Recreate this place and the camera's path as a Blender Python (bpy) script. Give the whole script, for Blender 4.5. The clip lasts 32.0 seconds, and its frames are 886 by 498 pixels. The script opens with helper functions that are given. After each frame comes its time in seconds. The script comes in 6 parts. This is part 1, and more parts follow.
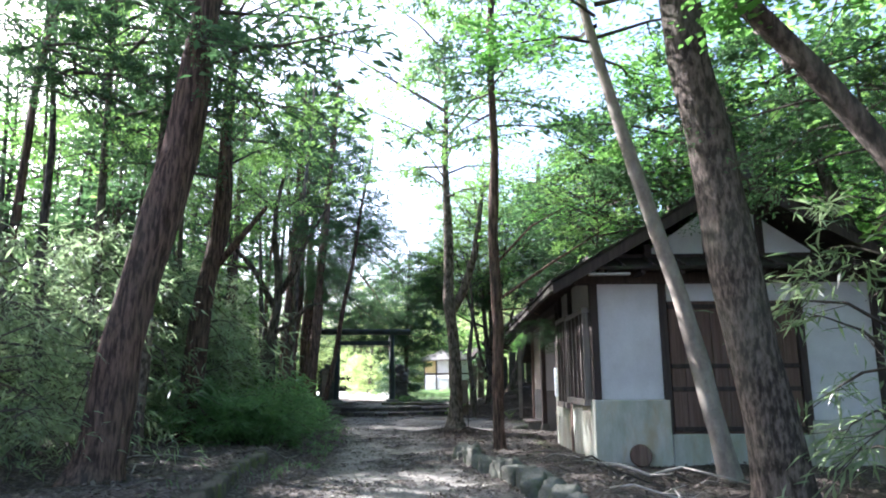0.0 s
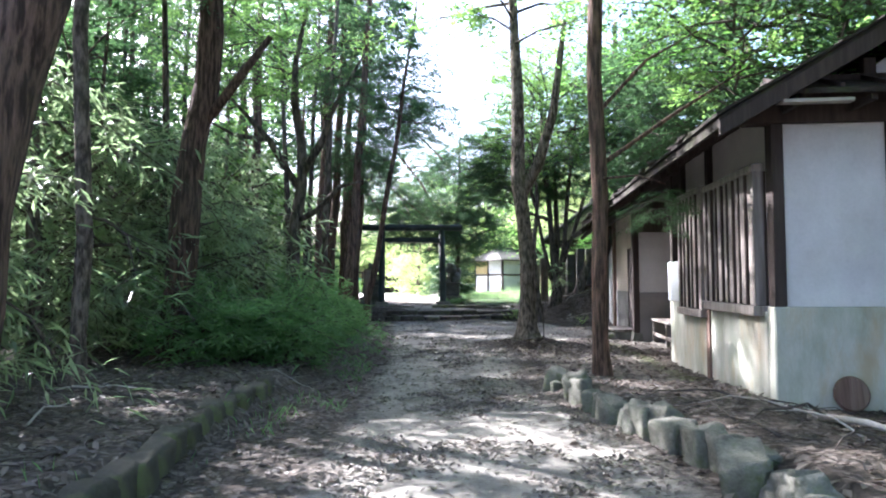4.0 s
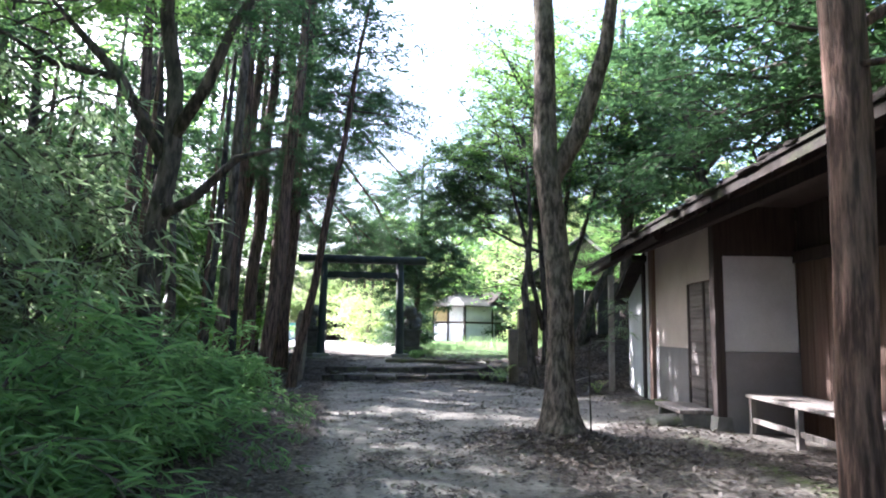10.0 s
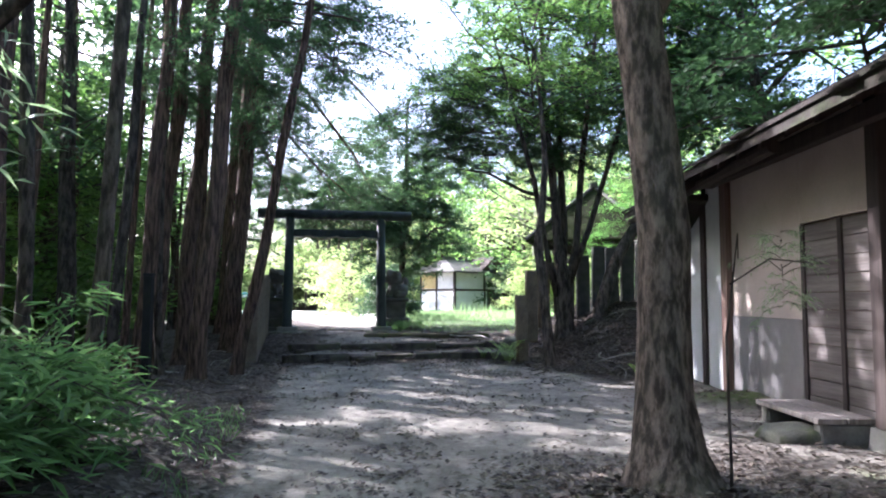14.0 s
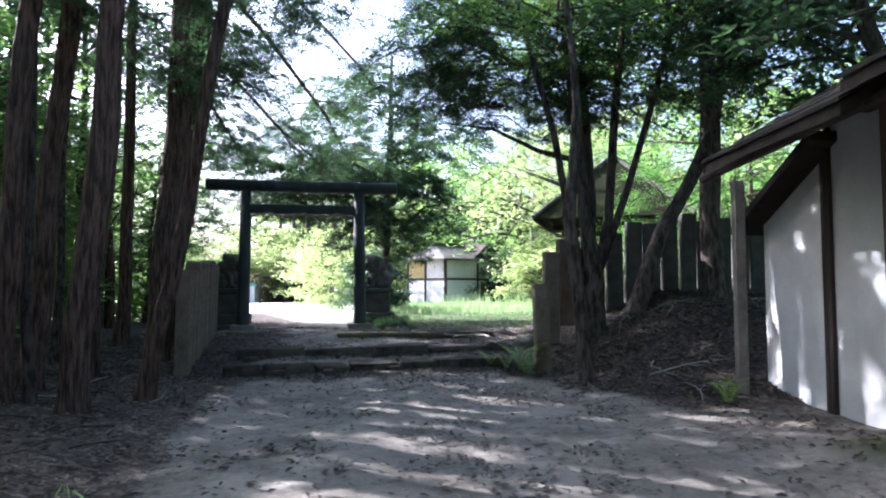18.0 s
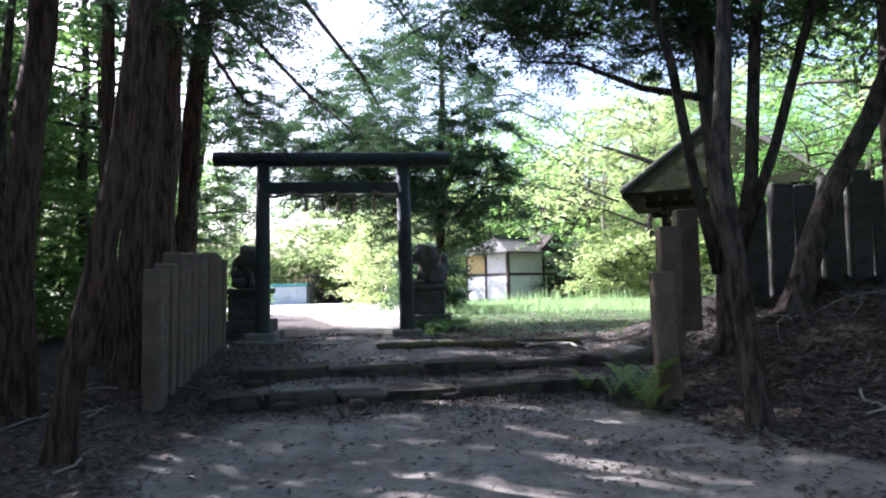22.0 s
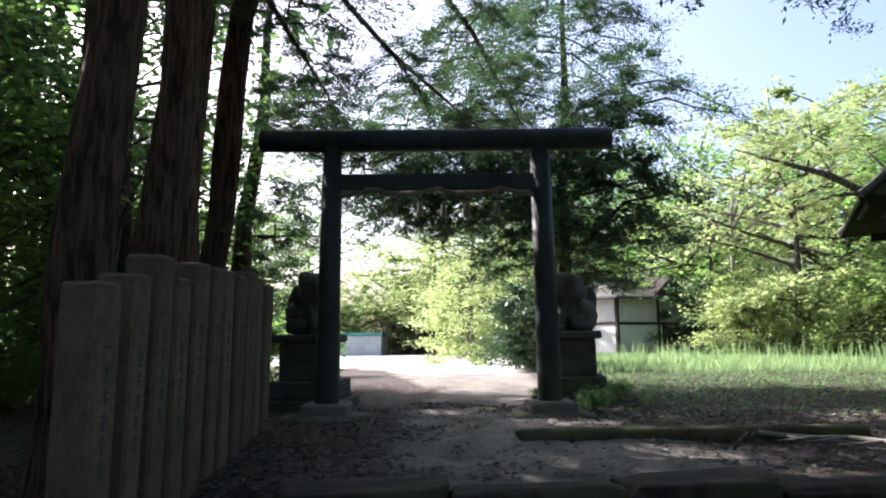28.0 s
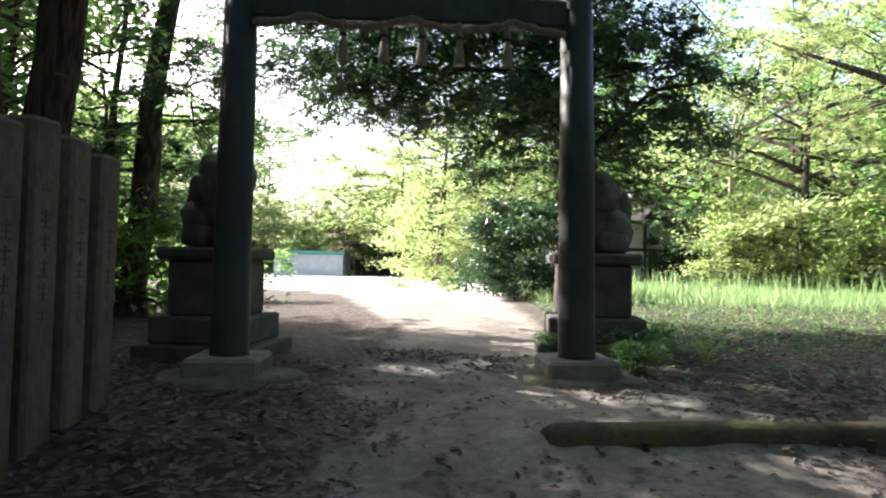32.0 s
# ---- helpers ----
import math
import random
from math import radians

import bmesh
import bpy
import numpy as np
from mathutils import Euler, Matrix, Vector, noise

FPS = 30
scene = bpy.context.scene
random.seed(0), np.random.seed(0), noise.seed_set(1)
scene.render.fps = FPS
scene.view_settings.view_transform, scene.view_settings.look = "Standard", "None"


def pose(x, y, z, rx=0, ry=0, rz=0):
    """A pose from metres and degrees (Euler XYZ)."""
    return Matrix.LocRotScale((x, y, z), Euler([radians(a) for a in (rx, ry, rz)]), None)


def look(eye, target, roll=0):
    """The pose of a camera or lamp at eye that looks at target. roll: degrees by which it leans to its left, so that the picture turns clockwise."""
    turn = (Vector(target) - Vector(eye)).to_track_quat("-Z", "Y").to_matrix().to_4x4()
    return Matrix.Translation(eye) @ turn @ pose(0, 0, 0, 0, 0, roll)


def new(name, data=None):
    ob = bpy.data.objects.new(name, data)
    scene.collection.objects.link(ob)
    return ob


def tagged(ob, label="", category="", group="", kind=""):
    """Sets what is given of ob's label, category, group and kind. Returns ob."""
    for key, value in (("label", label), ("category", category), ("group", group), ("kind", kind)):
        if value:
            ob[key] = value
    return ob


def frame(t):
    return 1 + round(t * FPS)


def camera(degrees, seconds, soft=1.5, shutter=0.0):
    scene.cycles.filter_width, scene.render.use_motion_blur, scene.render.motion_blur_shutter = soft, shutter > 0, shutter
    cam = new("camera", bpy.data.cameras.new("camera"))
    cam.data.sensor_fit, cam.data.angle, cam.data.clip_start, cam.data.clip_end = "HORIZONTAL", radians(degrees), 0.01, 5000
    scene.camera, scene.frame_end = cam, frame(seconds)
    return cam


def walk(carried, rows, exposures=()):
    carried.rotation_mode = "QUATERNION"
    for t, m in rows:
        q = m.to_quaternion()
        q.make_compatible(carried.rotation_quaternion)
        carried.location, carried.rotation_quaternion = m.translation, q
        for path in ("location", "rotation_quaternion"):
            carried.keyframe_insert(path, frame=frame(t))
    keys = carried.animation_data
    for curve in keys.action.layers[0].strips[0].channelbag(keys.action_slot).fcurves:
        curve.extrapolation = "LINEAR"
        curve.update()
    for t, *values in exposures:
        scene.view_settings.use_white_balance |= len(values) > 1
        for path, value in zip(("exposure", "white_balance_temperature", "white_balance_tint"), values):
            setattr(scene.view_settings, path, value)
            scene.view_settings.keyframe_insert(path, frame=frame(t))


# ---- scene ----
cam = camera(66.34, 32.0, soft=2.0)
METRES, EYE, TILT, LEAN, TURN = 28.0, 1.2, -4.0, 0.0, 0.0
ROWS = [
    (0.0, 0.0004, -0.0008, -0.0010, 0.12, 14.85, 0.36),
    (0.5, -0.0034, 0.0170, -0.0007, 2.40, 14.71, -0.03),
    (1.0, -0.0046, 0.0334, 0.0004, 2.75, 11.20, -0.12),
    (1.5, -0.0047, 0.0522, 0.0022, 3.57, 9.90, -0.05),
    (2.0, -0.0090, 0.0683, 0.0037, 4.00, 9.01, 0.19),
    (2.5, -0.0074, 0.0863, 0.0043, 3.89, 8.34, 0.39),
    (4.5, -0.0169, 0.1549, 0.0073, 3.86, 6.55, -0.22),
    (5.0, -0.0134, 0.1723, 0.0087, 1.62, 8.15, -0.15),
    (5.5, -0.0159, 0.1896, 0.0096, 0.20, 8.35, -0.82),
    (6.0, -0.0147, 0.2072, 0.0104, -1.03, 8.98, -0.89),
    (6.5, -0.0173, 0.2249, 0.0119, -1.13, 9.10, -0.57),
    (7.0, -0.0213, 0.2415, 0.0133, 0.73, 9.09, -0.78),
    (7.5, -0.0204, 0.2612, 0.0153, 1.04, 9.12, -0.30),
    (8.0, -0.0265, 0.2780, 0.0161, 1.22, 8.70, -0.60),
    (8.5, -0.0275, 0.2953, 0.0167, 1.71, 8.79, -0.14),
    (9.0, -0.0316, 0.3109, 0.0172, 0.84, 9.11, -0.36),
    (9.5, -0.0361, 0.3262, 0.0187, -0.96, 9.82, -0.88),
    (10.0, -0.0379, 0.3450, 0.0197, -0.22, 10.80, -0.86),
    (10.5, -0.0442, 0.3617, 0.0205, 1.56, 8.99, -1.47),
    (11.0, -0.0411, 0.3783, 0.0210, -0.72, 8.62, -0.14),
    (11.5, -0.0431, 0.3945, 0.0209, -3.18, 7.98, -0.31),
    (12.0, -0.0409, 0.4088, 0.0219, -6.23, 7.89, 0.37),
    (12.5, -0.0382, 0.4263, 0.0235, -4.37, 8.77, 1.00),
    (13.0, -0.0391, 0.4420, 0.0257, -4.74, 7.71, 0.48),
    (13.5, -0.0357, 0.4589, 0.0283, -4.32, 10.16, 0.92),
    (14.0, -0.0407, 0.4770, 0.0281, -1.30, 8.17, -0.15),
    (14.5, -0.0398, 0.4936, 0.0299, -1.24, 9.28, 0.02),
    (16.5, -0.0439, 0.5560, 0.0332, -2.51, 9.51, -0.02),
    (17.0, -0.0421, 0.5707, 0.0337, -2.88, 8.70, 0.15),
    (17.5, -0.0401, 0.5881, 0.0360, -1.83, 8.71, 0.63),
    (18.0, -0.0420, 0.6030, 0.0371, -2.33, 7.32, 0.28),
    (18.5, -0.0383, 0.6195, 0.0385, -2.46, 7.94, 1.05),
    (19.0, -0.0413, 0.6362, 0.0385, -1.83, 7.40, 0.69),
    (19.5, -0.0406, 0.6499, 0.0396, -1.91, 6.64, 0.36),
    (20.0, -0.0405, 0.6662, 0.0407, 0.96, 7.15, -0.04),
    (20.5, -0.0447, 0.6793, 0.0424, 2.23, 6.73, -0.86),
    (21.0, -0.0414, 0.6940, 0.0431, 2.22, 7.53, 0.53),
    (21.5, -0.0447, 0.7091, 0.0430, 2.79, 7.12, 1.09),
    (22.0, -0.0432, 0.7218, 0.0438, 2.73, 7.19, 1.07),
    (22.5, -0.0422, 0.7361, 0.0451, 3.96, 7.52, 0.21),
    (23.0, -0.0462, 0.7486, 0.0460, 4.36, 7.27, -1.20),
    (23.5, -0.0467, 0.7639, 0.0471, 4.15, 9.08, -0.94),
    (24.0, -0.0545, 0.7775, 0.0469, 9.17, 9.72, -2.02),
    (24.5, -0.0595, 0.7896, 0.0476, 10.07, 10.41, -2.47),
    (26.5, -0.0754, 0.8386, 0.0505, 9.25, 12.03, -0.81),
    (27.0, -0.0796, 0.8500, 0.0512, 7.14, 12.30, 0.01),
    (27.5, -0.0823, 0.8638, 0.0522, 8.18, 12.51, 0.40),
    (28.0, -0.0884, 0.8749, 0.0530, 8.64, 11.58, 0.04),
    (28.5, -0.0893, 0.8882, 0.0538, 9.90, 11.05, -0.16),
    (29.0, -0.0927, 0.9010, 0.0534, 10.30, 10.02, -0.84),
    (29.5, -0.0942, 0.9128, 0.0546, 5.55, 7.77, -0.36),
    (30.0, -0.0952, 0.9272, 0.0561, 6.28, 7.85, 0.29),
    (30.5, -0.1001, 0.9393, 0.0571, 6.38, 6.64, -0.55),
    (31.0, -0.0992, 0.9526, 0.0586, 4.26, 6.06, -0.06),
    (31.5, -0.1029, 0.9662, 0.0587, 6.25, 5.67, -1.05),
    (32.0, -0.1058, 0.9787, 0.0602, 5.64, 5.05, -1.34),
]
EXPOSURES = [(0.0, 2.47, 5600, 18), (5.0, 2.9, 5600, 20), (10.0, 2.75, 5600, 20), (14.0, 2.65, 5550, 23), (17.0, 2.42, 5500, 23), (20.0, 2.4, 5500, 25), (24.0, 1.96, 5650, 25), (27.0, 1.58, 5900, 23), (30.0, 1.97, 6150, 20), (32.0, 2.04, 6300, 18)]
walk(cam, [(t, pose(0, 0, EYE, TILT, LEAN, TURN) @ pose(METRES * x, METRES * y, METRES * z, 90 + pitch, roll, yaw)) for t, x, y, z, yaw, pitch, roll in ROWS], EXPOSURES)

# ---- light ----
SUN_DIR = Vector((-0.70, 0.42, 0.56)).normalized()
world = bpy.data.worlds.new("world")
scene.world = world
world.use_nodes = True
wn = world.node_tree.nodes
sky = wn.new("ShaderNodeTexSky")
sky.sky_type, sky.sun_disc = "NISHITA", False
sky.sun_elevation = math.asin(SUN_DIR.z)
sky.sun_rotation = math.atan2(SUN_DIR.x, SUN_DIR.y)
sky.dust_density, sky.air_density = 4.5, 1.0
wn["Background"].inputs["Strength"].default_value = 0.122
world.node_tree.links.new(sky.outputs[0], wn["Background"].inputs["Color"])
sun = new("sun", bpy.data.lights.new("sun", "SUN"))
sun.data.energy, sun.data.angle, sun.data.color = 5.0, radians(0.55), (1.0, 0.95, 0.86)
sun.matrix_world = look(SUN_DIR * 60, (0, 0, 0))

# ---- materials ----


def ramp(nt, fac, stops):
    r = nt.nodes.new("ShaderNodeValToRGB")
    els = r.color_ramp.elements
    while len(els) < len(stops):
        els.new(0.5)
    for e, (p, c) in zip(els, stops):
        e.position, e.color = p, (*c, 1)
    nt.links.new(fac, r.inputs[0])
    return r.outputs[0]


def noise_tex(nt, vec, scale, detail=4.0, rough=0.6, stretch=None):
    if stretch:
        mp = nt.nodes.new("ShaderNodeMapping")
        mp.inputs["Scale"].default_value = stretch
        nt.links.new(vec, mp.inputs[0])
        vec = mp.outputs[0]
    n = nt.nodes.new("ShaderNodeTexNoise")
    n.inputs["Scale"].default_value, n.inputs["Detail"].default_value, n.inputs["Roughness"].default_value = scale, detail, rough
    nt.links.new(vec, n.inputs["Vector"])
    return n.outputs["Fac"]


def mixed(nt, fac, a, b, mode="MIX"):
    m = nt.nodes.new("ShaderNodeMix")
    m.data_type, m.blend_type = "RGBA", mode
    for sock, v in ((m.inputs[0], fac), (m.inputs[6], a), (m.inputs[7], b)):
        if isinstance(v, (int, float)):
            sock.default_value = v
        elif isinstance(v, tuple):
            sock.default_value = (*v, 1)
        else:
            nt.links.new(v, sock)
    return m.outputs[2]


def coords(nt, kind="Object"):
    return nt.nodes.new("ShaderNodeTexCoord").outputs[kind]


def bumped(nt, bsdf, height, strength, distance):
    b = nt.nodes.new("ShaderNodeBump")
    b.inputs["Strength"].default_value, b.inputs["Distance"].default_value = strength, distance
    nt.links.new(height, b.inputs["Height"])
    nt.links.new(b.outputs[0], bsdf.inputs["Normal"])


def surface(name, base, dark, scale=3.0, fine=40.0, rough=0.85, stretch=None, stain=None, stain_amount=0.5, bump=0.4, depth=0.01, vary=0.15, metal=0.0, speck=0.5):
    """A two-scale surface: broad mottling from base to dark, fine grain, and stains of a third colour."""
    m = bpy.data.materials.new(name)
    m.use_nodes = True
    nt = m.node_tree
    p = nt.nodes["Principled BSDF"]
    v = coords(nt)
    broad = noise_tex(nt, v, scale, 5, 0.62, stretch)
    grain = noise_tex(nt, v, fine, 5, 0.7, stretch)
    c = ramp(nt, broad, [(0.3, dark), (0.68, base)])
    c = mixed(nt, speck, c, ramp(nt, grain, [(0.25, (0.35, 0.35, 0.35)), (0.72, (1, 1, 1))]), "MULTIPLY")
    if stain:
        s = ramp(nt, noise_tex(nt, v, scale * 0.6, 6, 0.7, stretch), [(0.5, (0, 0, 0)), (0.68, (stain_amount,) * 3)])
        c = mixed(nt, s, c, stain)
    if vary:
        info = nt.nodes.new("ShaderNodeObjectInfo")
        c = mixed(nt, 1.0, c, ramp(nt, info.outputs["Random"], [(0, (1 - vary,) * 3), (1, (1, 1, 1))]), "MULTIPLY")
    nt.links.new(c, p.inputs["Base Color"])
    p.inputs["Roughness"].default_value, p.inputs["Metallic"].default_value = rough, metal
    p.inputs["Specular IOR Level"].default_value = 0.3
    if bump:
        bumped(nt, p, mixed(nt, 0.5, broad, grain), bump, depth)
    return m


def bark(name, base, dark, patch, around=11.0, along=1.3, depth=0.05):
    """Furrowed bark: long plates along the trunk with dark cracks between them."""
    m = bpy.data.materials.new(name)
    m.use_nodes = True
    nt = m.node_tree
    p = nt.nodes["Principled BSDF"]
    v = coords(nt)
    plates = noise_tex(nt, v, 1.0, 3, 0.6, (around, around, along))
    fibre = noise_tex(nt, v, 1.0, 4, 0.7, (around * 5, around * 5, along * 4))
    broad = noise_tex(nt, v, 1.1, 4, 0.6)
    mid = tuple((a + b) / 2 for a, b in zip(base, dark))
    c = ramp(nt, plates, [(0.36, tuple(k * 0.5 for k in dark)), (0.46, dark), (0.54, mid), (0.68, base)])
    c = mixed(nt, 0.6, c, ramp(nt, fibre, [(0.28, (0.45, 0.45, 0.45)), (0.7, (1.1, 1.1, 1.1))]), "MULTIPLY")
    c = mixed(nt, ramp(nt, broad, [(0.45, (0, 0, 0)), (0.7, (0.4, 0.4, 0.4))]), c, patch)
    info = nt.nodes.new("ShaderNodeObjectInfo")
    c = mixed(nt, 1.0, c, ramp(nt, info.outputs["Random"], [(0, (0.7, 0.7, 0.7)), (1, (1.1, 1.08, 1.05))]), "MULTIPLY")
    nt.links.new(c, p.inputs["Base Color"])
    p.inputs["Roughness"].default_value = 0.95
    p.inputs["Specular IOR Level"].default_value = 0.2
    bumped(nt, p, mixed(nt, 0.3, plates, fibre), 1.0, depth)
    return m


def leafy(name, light, dark, trans, amount=0.5, rough=0.5):
    """Leaves that differ one by one, partly lit through."""
    m = bpy.data.materials.new(name)
    m.use_nodes = True
    nt = m.node_tree
    p = nt.nodes["Principled BSDF"]
    geo = nt.nodes.new("ShaderNodeNewGeometry")
    info = nt.nodes.new("ShaderNodeObjectInfo")
    c = ramp(nt, geo.outputs["Random Per Island"], [(0, dark), (0.8, light), (1, tuple(min(1, k * 1.25) for k in light))])
    c = mixed(nt, 1.0, c, ramp(nt, info.outputs["Random"], [(0, (0.7, 0.72, 0.7)), (1, (1.08, 1.05, 0.95))]), "MULTIPLY")
    nt.links.new(c, p.inputs["Base Color"])
    p.inputs["Roughness"].default_value = rough
    p.inputs["Specular IOR Level"].default_value = 0.35
    t = nt.nodes.new("ShaderNodeBsdfTranslucent")
    nt.links.new(mixed(nt, 1.0, mixed(nt, 0.5, c, trans), (1.5, 1.5, 1.5), "MULTIPLY"), t.inputs["Color"])
    mix = nt.nodes.new("ShaderNodeMixShader")
    mix.inputs[0].default_value = amount
    nt.links.new(p.outputs[0], mix.inputs[1])
    nt.links.new(t.outputs[0], mix.inputs[2])
    nt.links.new(mix.outputs[0], nt.nodes["Material Output"].inputs["Surface"])
    return m


def ground_surface():
    m = bpy.data.materials.new("earth_path_and_litter")
    m.use_nodes = True
    nt = m.node_tree
    p = nt.nodes["Principled BSDF"]
    v = coords(nt)
    patch = nt.nodes.new("ShaderNodeAttribute")
    patch.attribute_name = "cover"
    sep = nt.nodes.new("ShaderNodeSeparateColor")
    nt.links.new(patch.outputs["Color"], sep.inputs[0])
    n1 = noise_tex(nt, v, 1.6, 6, 0.7)
    n2 = noise_tex(nt, v, 14, 6, 0.75)
    n3 = noise_tex(nt, v, 70, 4, 0.7)
    dirt = mixed(nt, 0.6, ramp(nt, n1, [(0.3, (0.155, 0.138, 0.117)), (0.7, (0.39, 0.36, 0.308))]), ramp(nt, n2, [(0.3, (0.42, 0.4, 0.38)), (0.6, (1, 1, 1))]), "MULTIPLY")
    dirt = mixed(nt, 0.45, dirt, ramp(nt, n3, [(0.3, (0.5, 0.48, 0.45)), (0.6, (1, 1, 1))]), "MULTIPLY")
    vor = nt.nodes.new("ShaderNodeTexVoronoi")
    vor.inputs["Scale"].default_value = 26
    nt.links.new(v, vor.inputs["Vector"])
    one = nt.nodes.new("ShaderNodeSeparateColor")
    nt.links.new(vor.outputs["Color"], one.inputs[0])
    litter = mixed(nt, 0.55, ramp(nt, n2, [(0.3, (0.026, 0.021, 0.017)), (0.72, (0.13, 0.107, 0.087))]), ramp(nt, one.outputs[0], [(0.2, (0.018, 0.014, 0.011)), (0.6, (0.075, 0.058, 0.045)), (0.8, (0.13, 0.107, 0.09)), (1.0, (0.22, 0.195, 0.17))]))
    moss = mixed(nt, 0.5, ramp(nt, n2, [(0.3, (0.03, 0.045, 0.015)), (0.7, (0.1, 0.13, 0.045))]), ramp(nt, n3, [(0.3, (0.05, 0.06, 0.03)), (0.7, (0.13, 0.15, 0.06))]))
    def edge(chan, lo, hi):
        a = nt.nodes.new("ShaderNodeMath")
        a.operation = "MULTIPLY_ADD"
        nt.links.new(mixed(nt, 0.45, n1, n2), a.inputs[0])
        a.inputs[1].default_value = 0.9
        nt.links.new(sep.outputs[chan], a.inputs[2])
        return ramp(nt, a.outputs[0], [(lo, (0, 0, 0)), (hi, (1, 1, 1))])
    c = mixed(nt, edge(0, 0.74, 1.0), litter, dirt)
    c = mixed(nt, edge(1, 0.8, 1.05), c, moss)
    # Glare of the sunny clearing, painted as paler gravelly ground.
    sunlit_gravel = mixed(nt, 0.35, (0.66, 0.63, 0.58), ramp(nt, n3, [(0.3, (0.5, 0.48, 0.45)), (0.6, (1, 1, 1))]), "MULTIPLY")
    c = mixed(nt, edge(2, 0.8, 1.1), c, sunlit_gravel)
    nt.links.new(c, p.inputs["Base Color"])
    p.inputs["Roughness"].default_value = 0.95
    p.inputs["Specular IOR Level"].default_value = 0.2
    bumped(nt, p, mixed(nt, 0.5, n2, n3), 0.7, 0.03)
    return m


M_GROUND = ground_surface()
M_BARK = bark("cypress_bark", (0.245, 0.155, 0.115), (0.095, 0.06, 0.046), (0.12, 0.112, 0.088), 24, 3.2, 0.035)
M_BARK_GREY = bark("oak_bark", (0.23, 0.185, 0.15), (0.08, 0.063, 0.05), (0.16, 0.16, 0.12), 20, 7.0, 0.04)
M_BARK_DARK = bark("dark_bark", (0.19, 0.15, 0.125), (0.075, 0.06, 0.05), (0.12, 0.125, 0.1), 14, 4.0)
M_BARK_PALE = surface("smooth_pale_bark", (0.40, 0.34, 0.28), (0.22, 0.18, 0.15), 4.0, 30, 0.85, (2, 2, 1.2), (0.3, 0.31, 0.26), 0.4, 0.3, 0.01, 0.1)
M_TWIG = surface("twigs", (0.13, 0.105, 0.085), (0.06, 0.05, 0.04), 6.0, 40, 0.95, None, None, 0, 0, 0, 0.2)
M_LEAF = leafy("broad_leaves", (0.115, 0.185, 0.05), (0.045, 0.09, 0.028), (0.25, 0.46, 0.11))
M_LEAF_BRIGHT = leafy("maple_leaves", (0.12, 0.26, 0.06), (0.06, 0.15, 0.04), (0.2, 0.43, 0.09), 0.5)
# Sunlight put into the leaf colour: paler and yellower than the broad leaves.
M_LEAF_SUNLIT = leafy("sunny_leaves", (0.27, 0.34, 0.125), (0.08, 0.13, 0.055), (0.46, 0.57, 0.24), 0.5)
# Dark evergreen green, deepened further to hold the shade of backlit foliage.
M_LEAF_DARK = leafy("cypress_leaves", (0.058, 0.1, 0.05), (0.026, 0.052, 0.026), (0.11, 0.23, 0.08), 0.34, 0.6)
M_LEAF_SASA = leafy("bamboo_grass_leaves", (0.19, 0.24, 0.135), (0.07, 0.11, 0.06), (0.38, 0.52, 0.25), 0.52, 0.32)
M_LEAF_LOW = leafy("low_bamboo_leaves", (0.125, 0.225, 0.088), (0.045, 0.105, 0.04), (0.22, 0.4, 0.13), 0.44, 0.38)
# Camellia green darkened to stand for the shrub's shadow side.
M_LEAF_CAMELLIA_SHADE = leafy("camellia_leaves", (0.04, 0.085, 0.035), (0.018, 0.045, 0.018), (0.07, 0.16, 0.05), 0.18, 0.45)
M_GRASS = leafy("field_grass", (0.24, 0.35, 0.17), (0.1, 0.19, 0.085), (0.33, 0.48, 0.21), 0.42)
M_FERN = leafy("fern_fronds", (0.2, 0.35, 0.07), (0.1, 0.2, 0.045), (0.45, 0.65, 0.12), 0.5)
M_DRY = leafy("fallen_leaves", (0.15, 0.124, 0.105), (0.026, 0.021, 0.018), (0.1, 0.07, 0.05), 0.12, 0.6)
M_STONE = surface("weathered_stone", (0.30, 0.285, 0.25), (0.15, 0.145, 0.125), 4, 45, 0.92, None, (0.12, 0.14, 0.08), 0.6, 0.8, 0.02, 0.2)
M_STONE_DARK = surface("dark_granite", (0.17, 0.165, 0.15), (0.08, 0.08, 0.072), 4, 50, 0.9, None, (0.09, 0.11, 0.06), 0.6, 0.7, 0.015, 0.2)
M_MOSSY = surface("mossy_stone", (0.27, 0.255, 0.22), (0.11, 0.115, 0.08), 5, 40, 0.95, None, (0.1, 0.13, 0.04), 0.85, 1.0, 0.03, 0.25)
M_KERB = surface("moss_covered_stone", (0.13, 0.115, 0.085), (0.06, 0.055, 0.042), 3, 45, 0.95, None, (0.15, 0.18, 0.055), 0.8, 1.0, 0.03, 0.3)
M_STEP = surface("step_stone", (0.125, 0.1, 0.082), (0.04, 0.033, 0.028), 4, 40, 0.95, None, (0.11, 0.125, 0.06), 0.6, 1.0, 0.03, 0.3)
M_FENCE = surface("fence_stone", (0.3, 0.228, 0.162), (0.14, 0.106, 0.078), 5, 40, 0.92, (1, 1, 0.5), (0.14, 0.13, 0.1), 0.6, 0.6, 0.012, 0.2)
M_TORII = surface("weathered_green_black_paint", (0.045, 0.06, 0.058), (0.022, 0.03, 0.03), 4, 50, 0.55, (1, 1, 0.4), (0.09, 0.1, 0.09), 0.35, 0.3, 0.004, 0)
M_PLASTER = surface("white_plaster", (0.72, 0.70, 0.69), (0.56, 0.54, 0.53), 1.2, 30, 0.9, None, (0.45, 0.42, 0.4), 0.35, 0.15, 0.004, 0.03, speck=0.18)
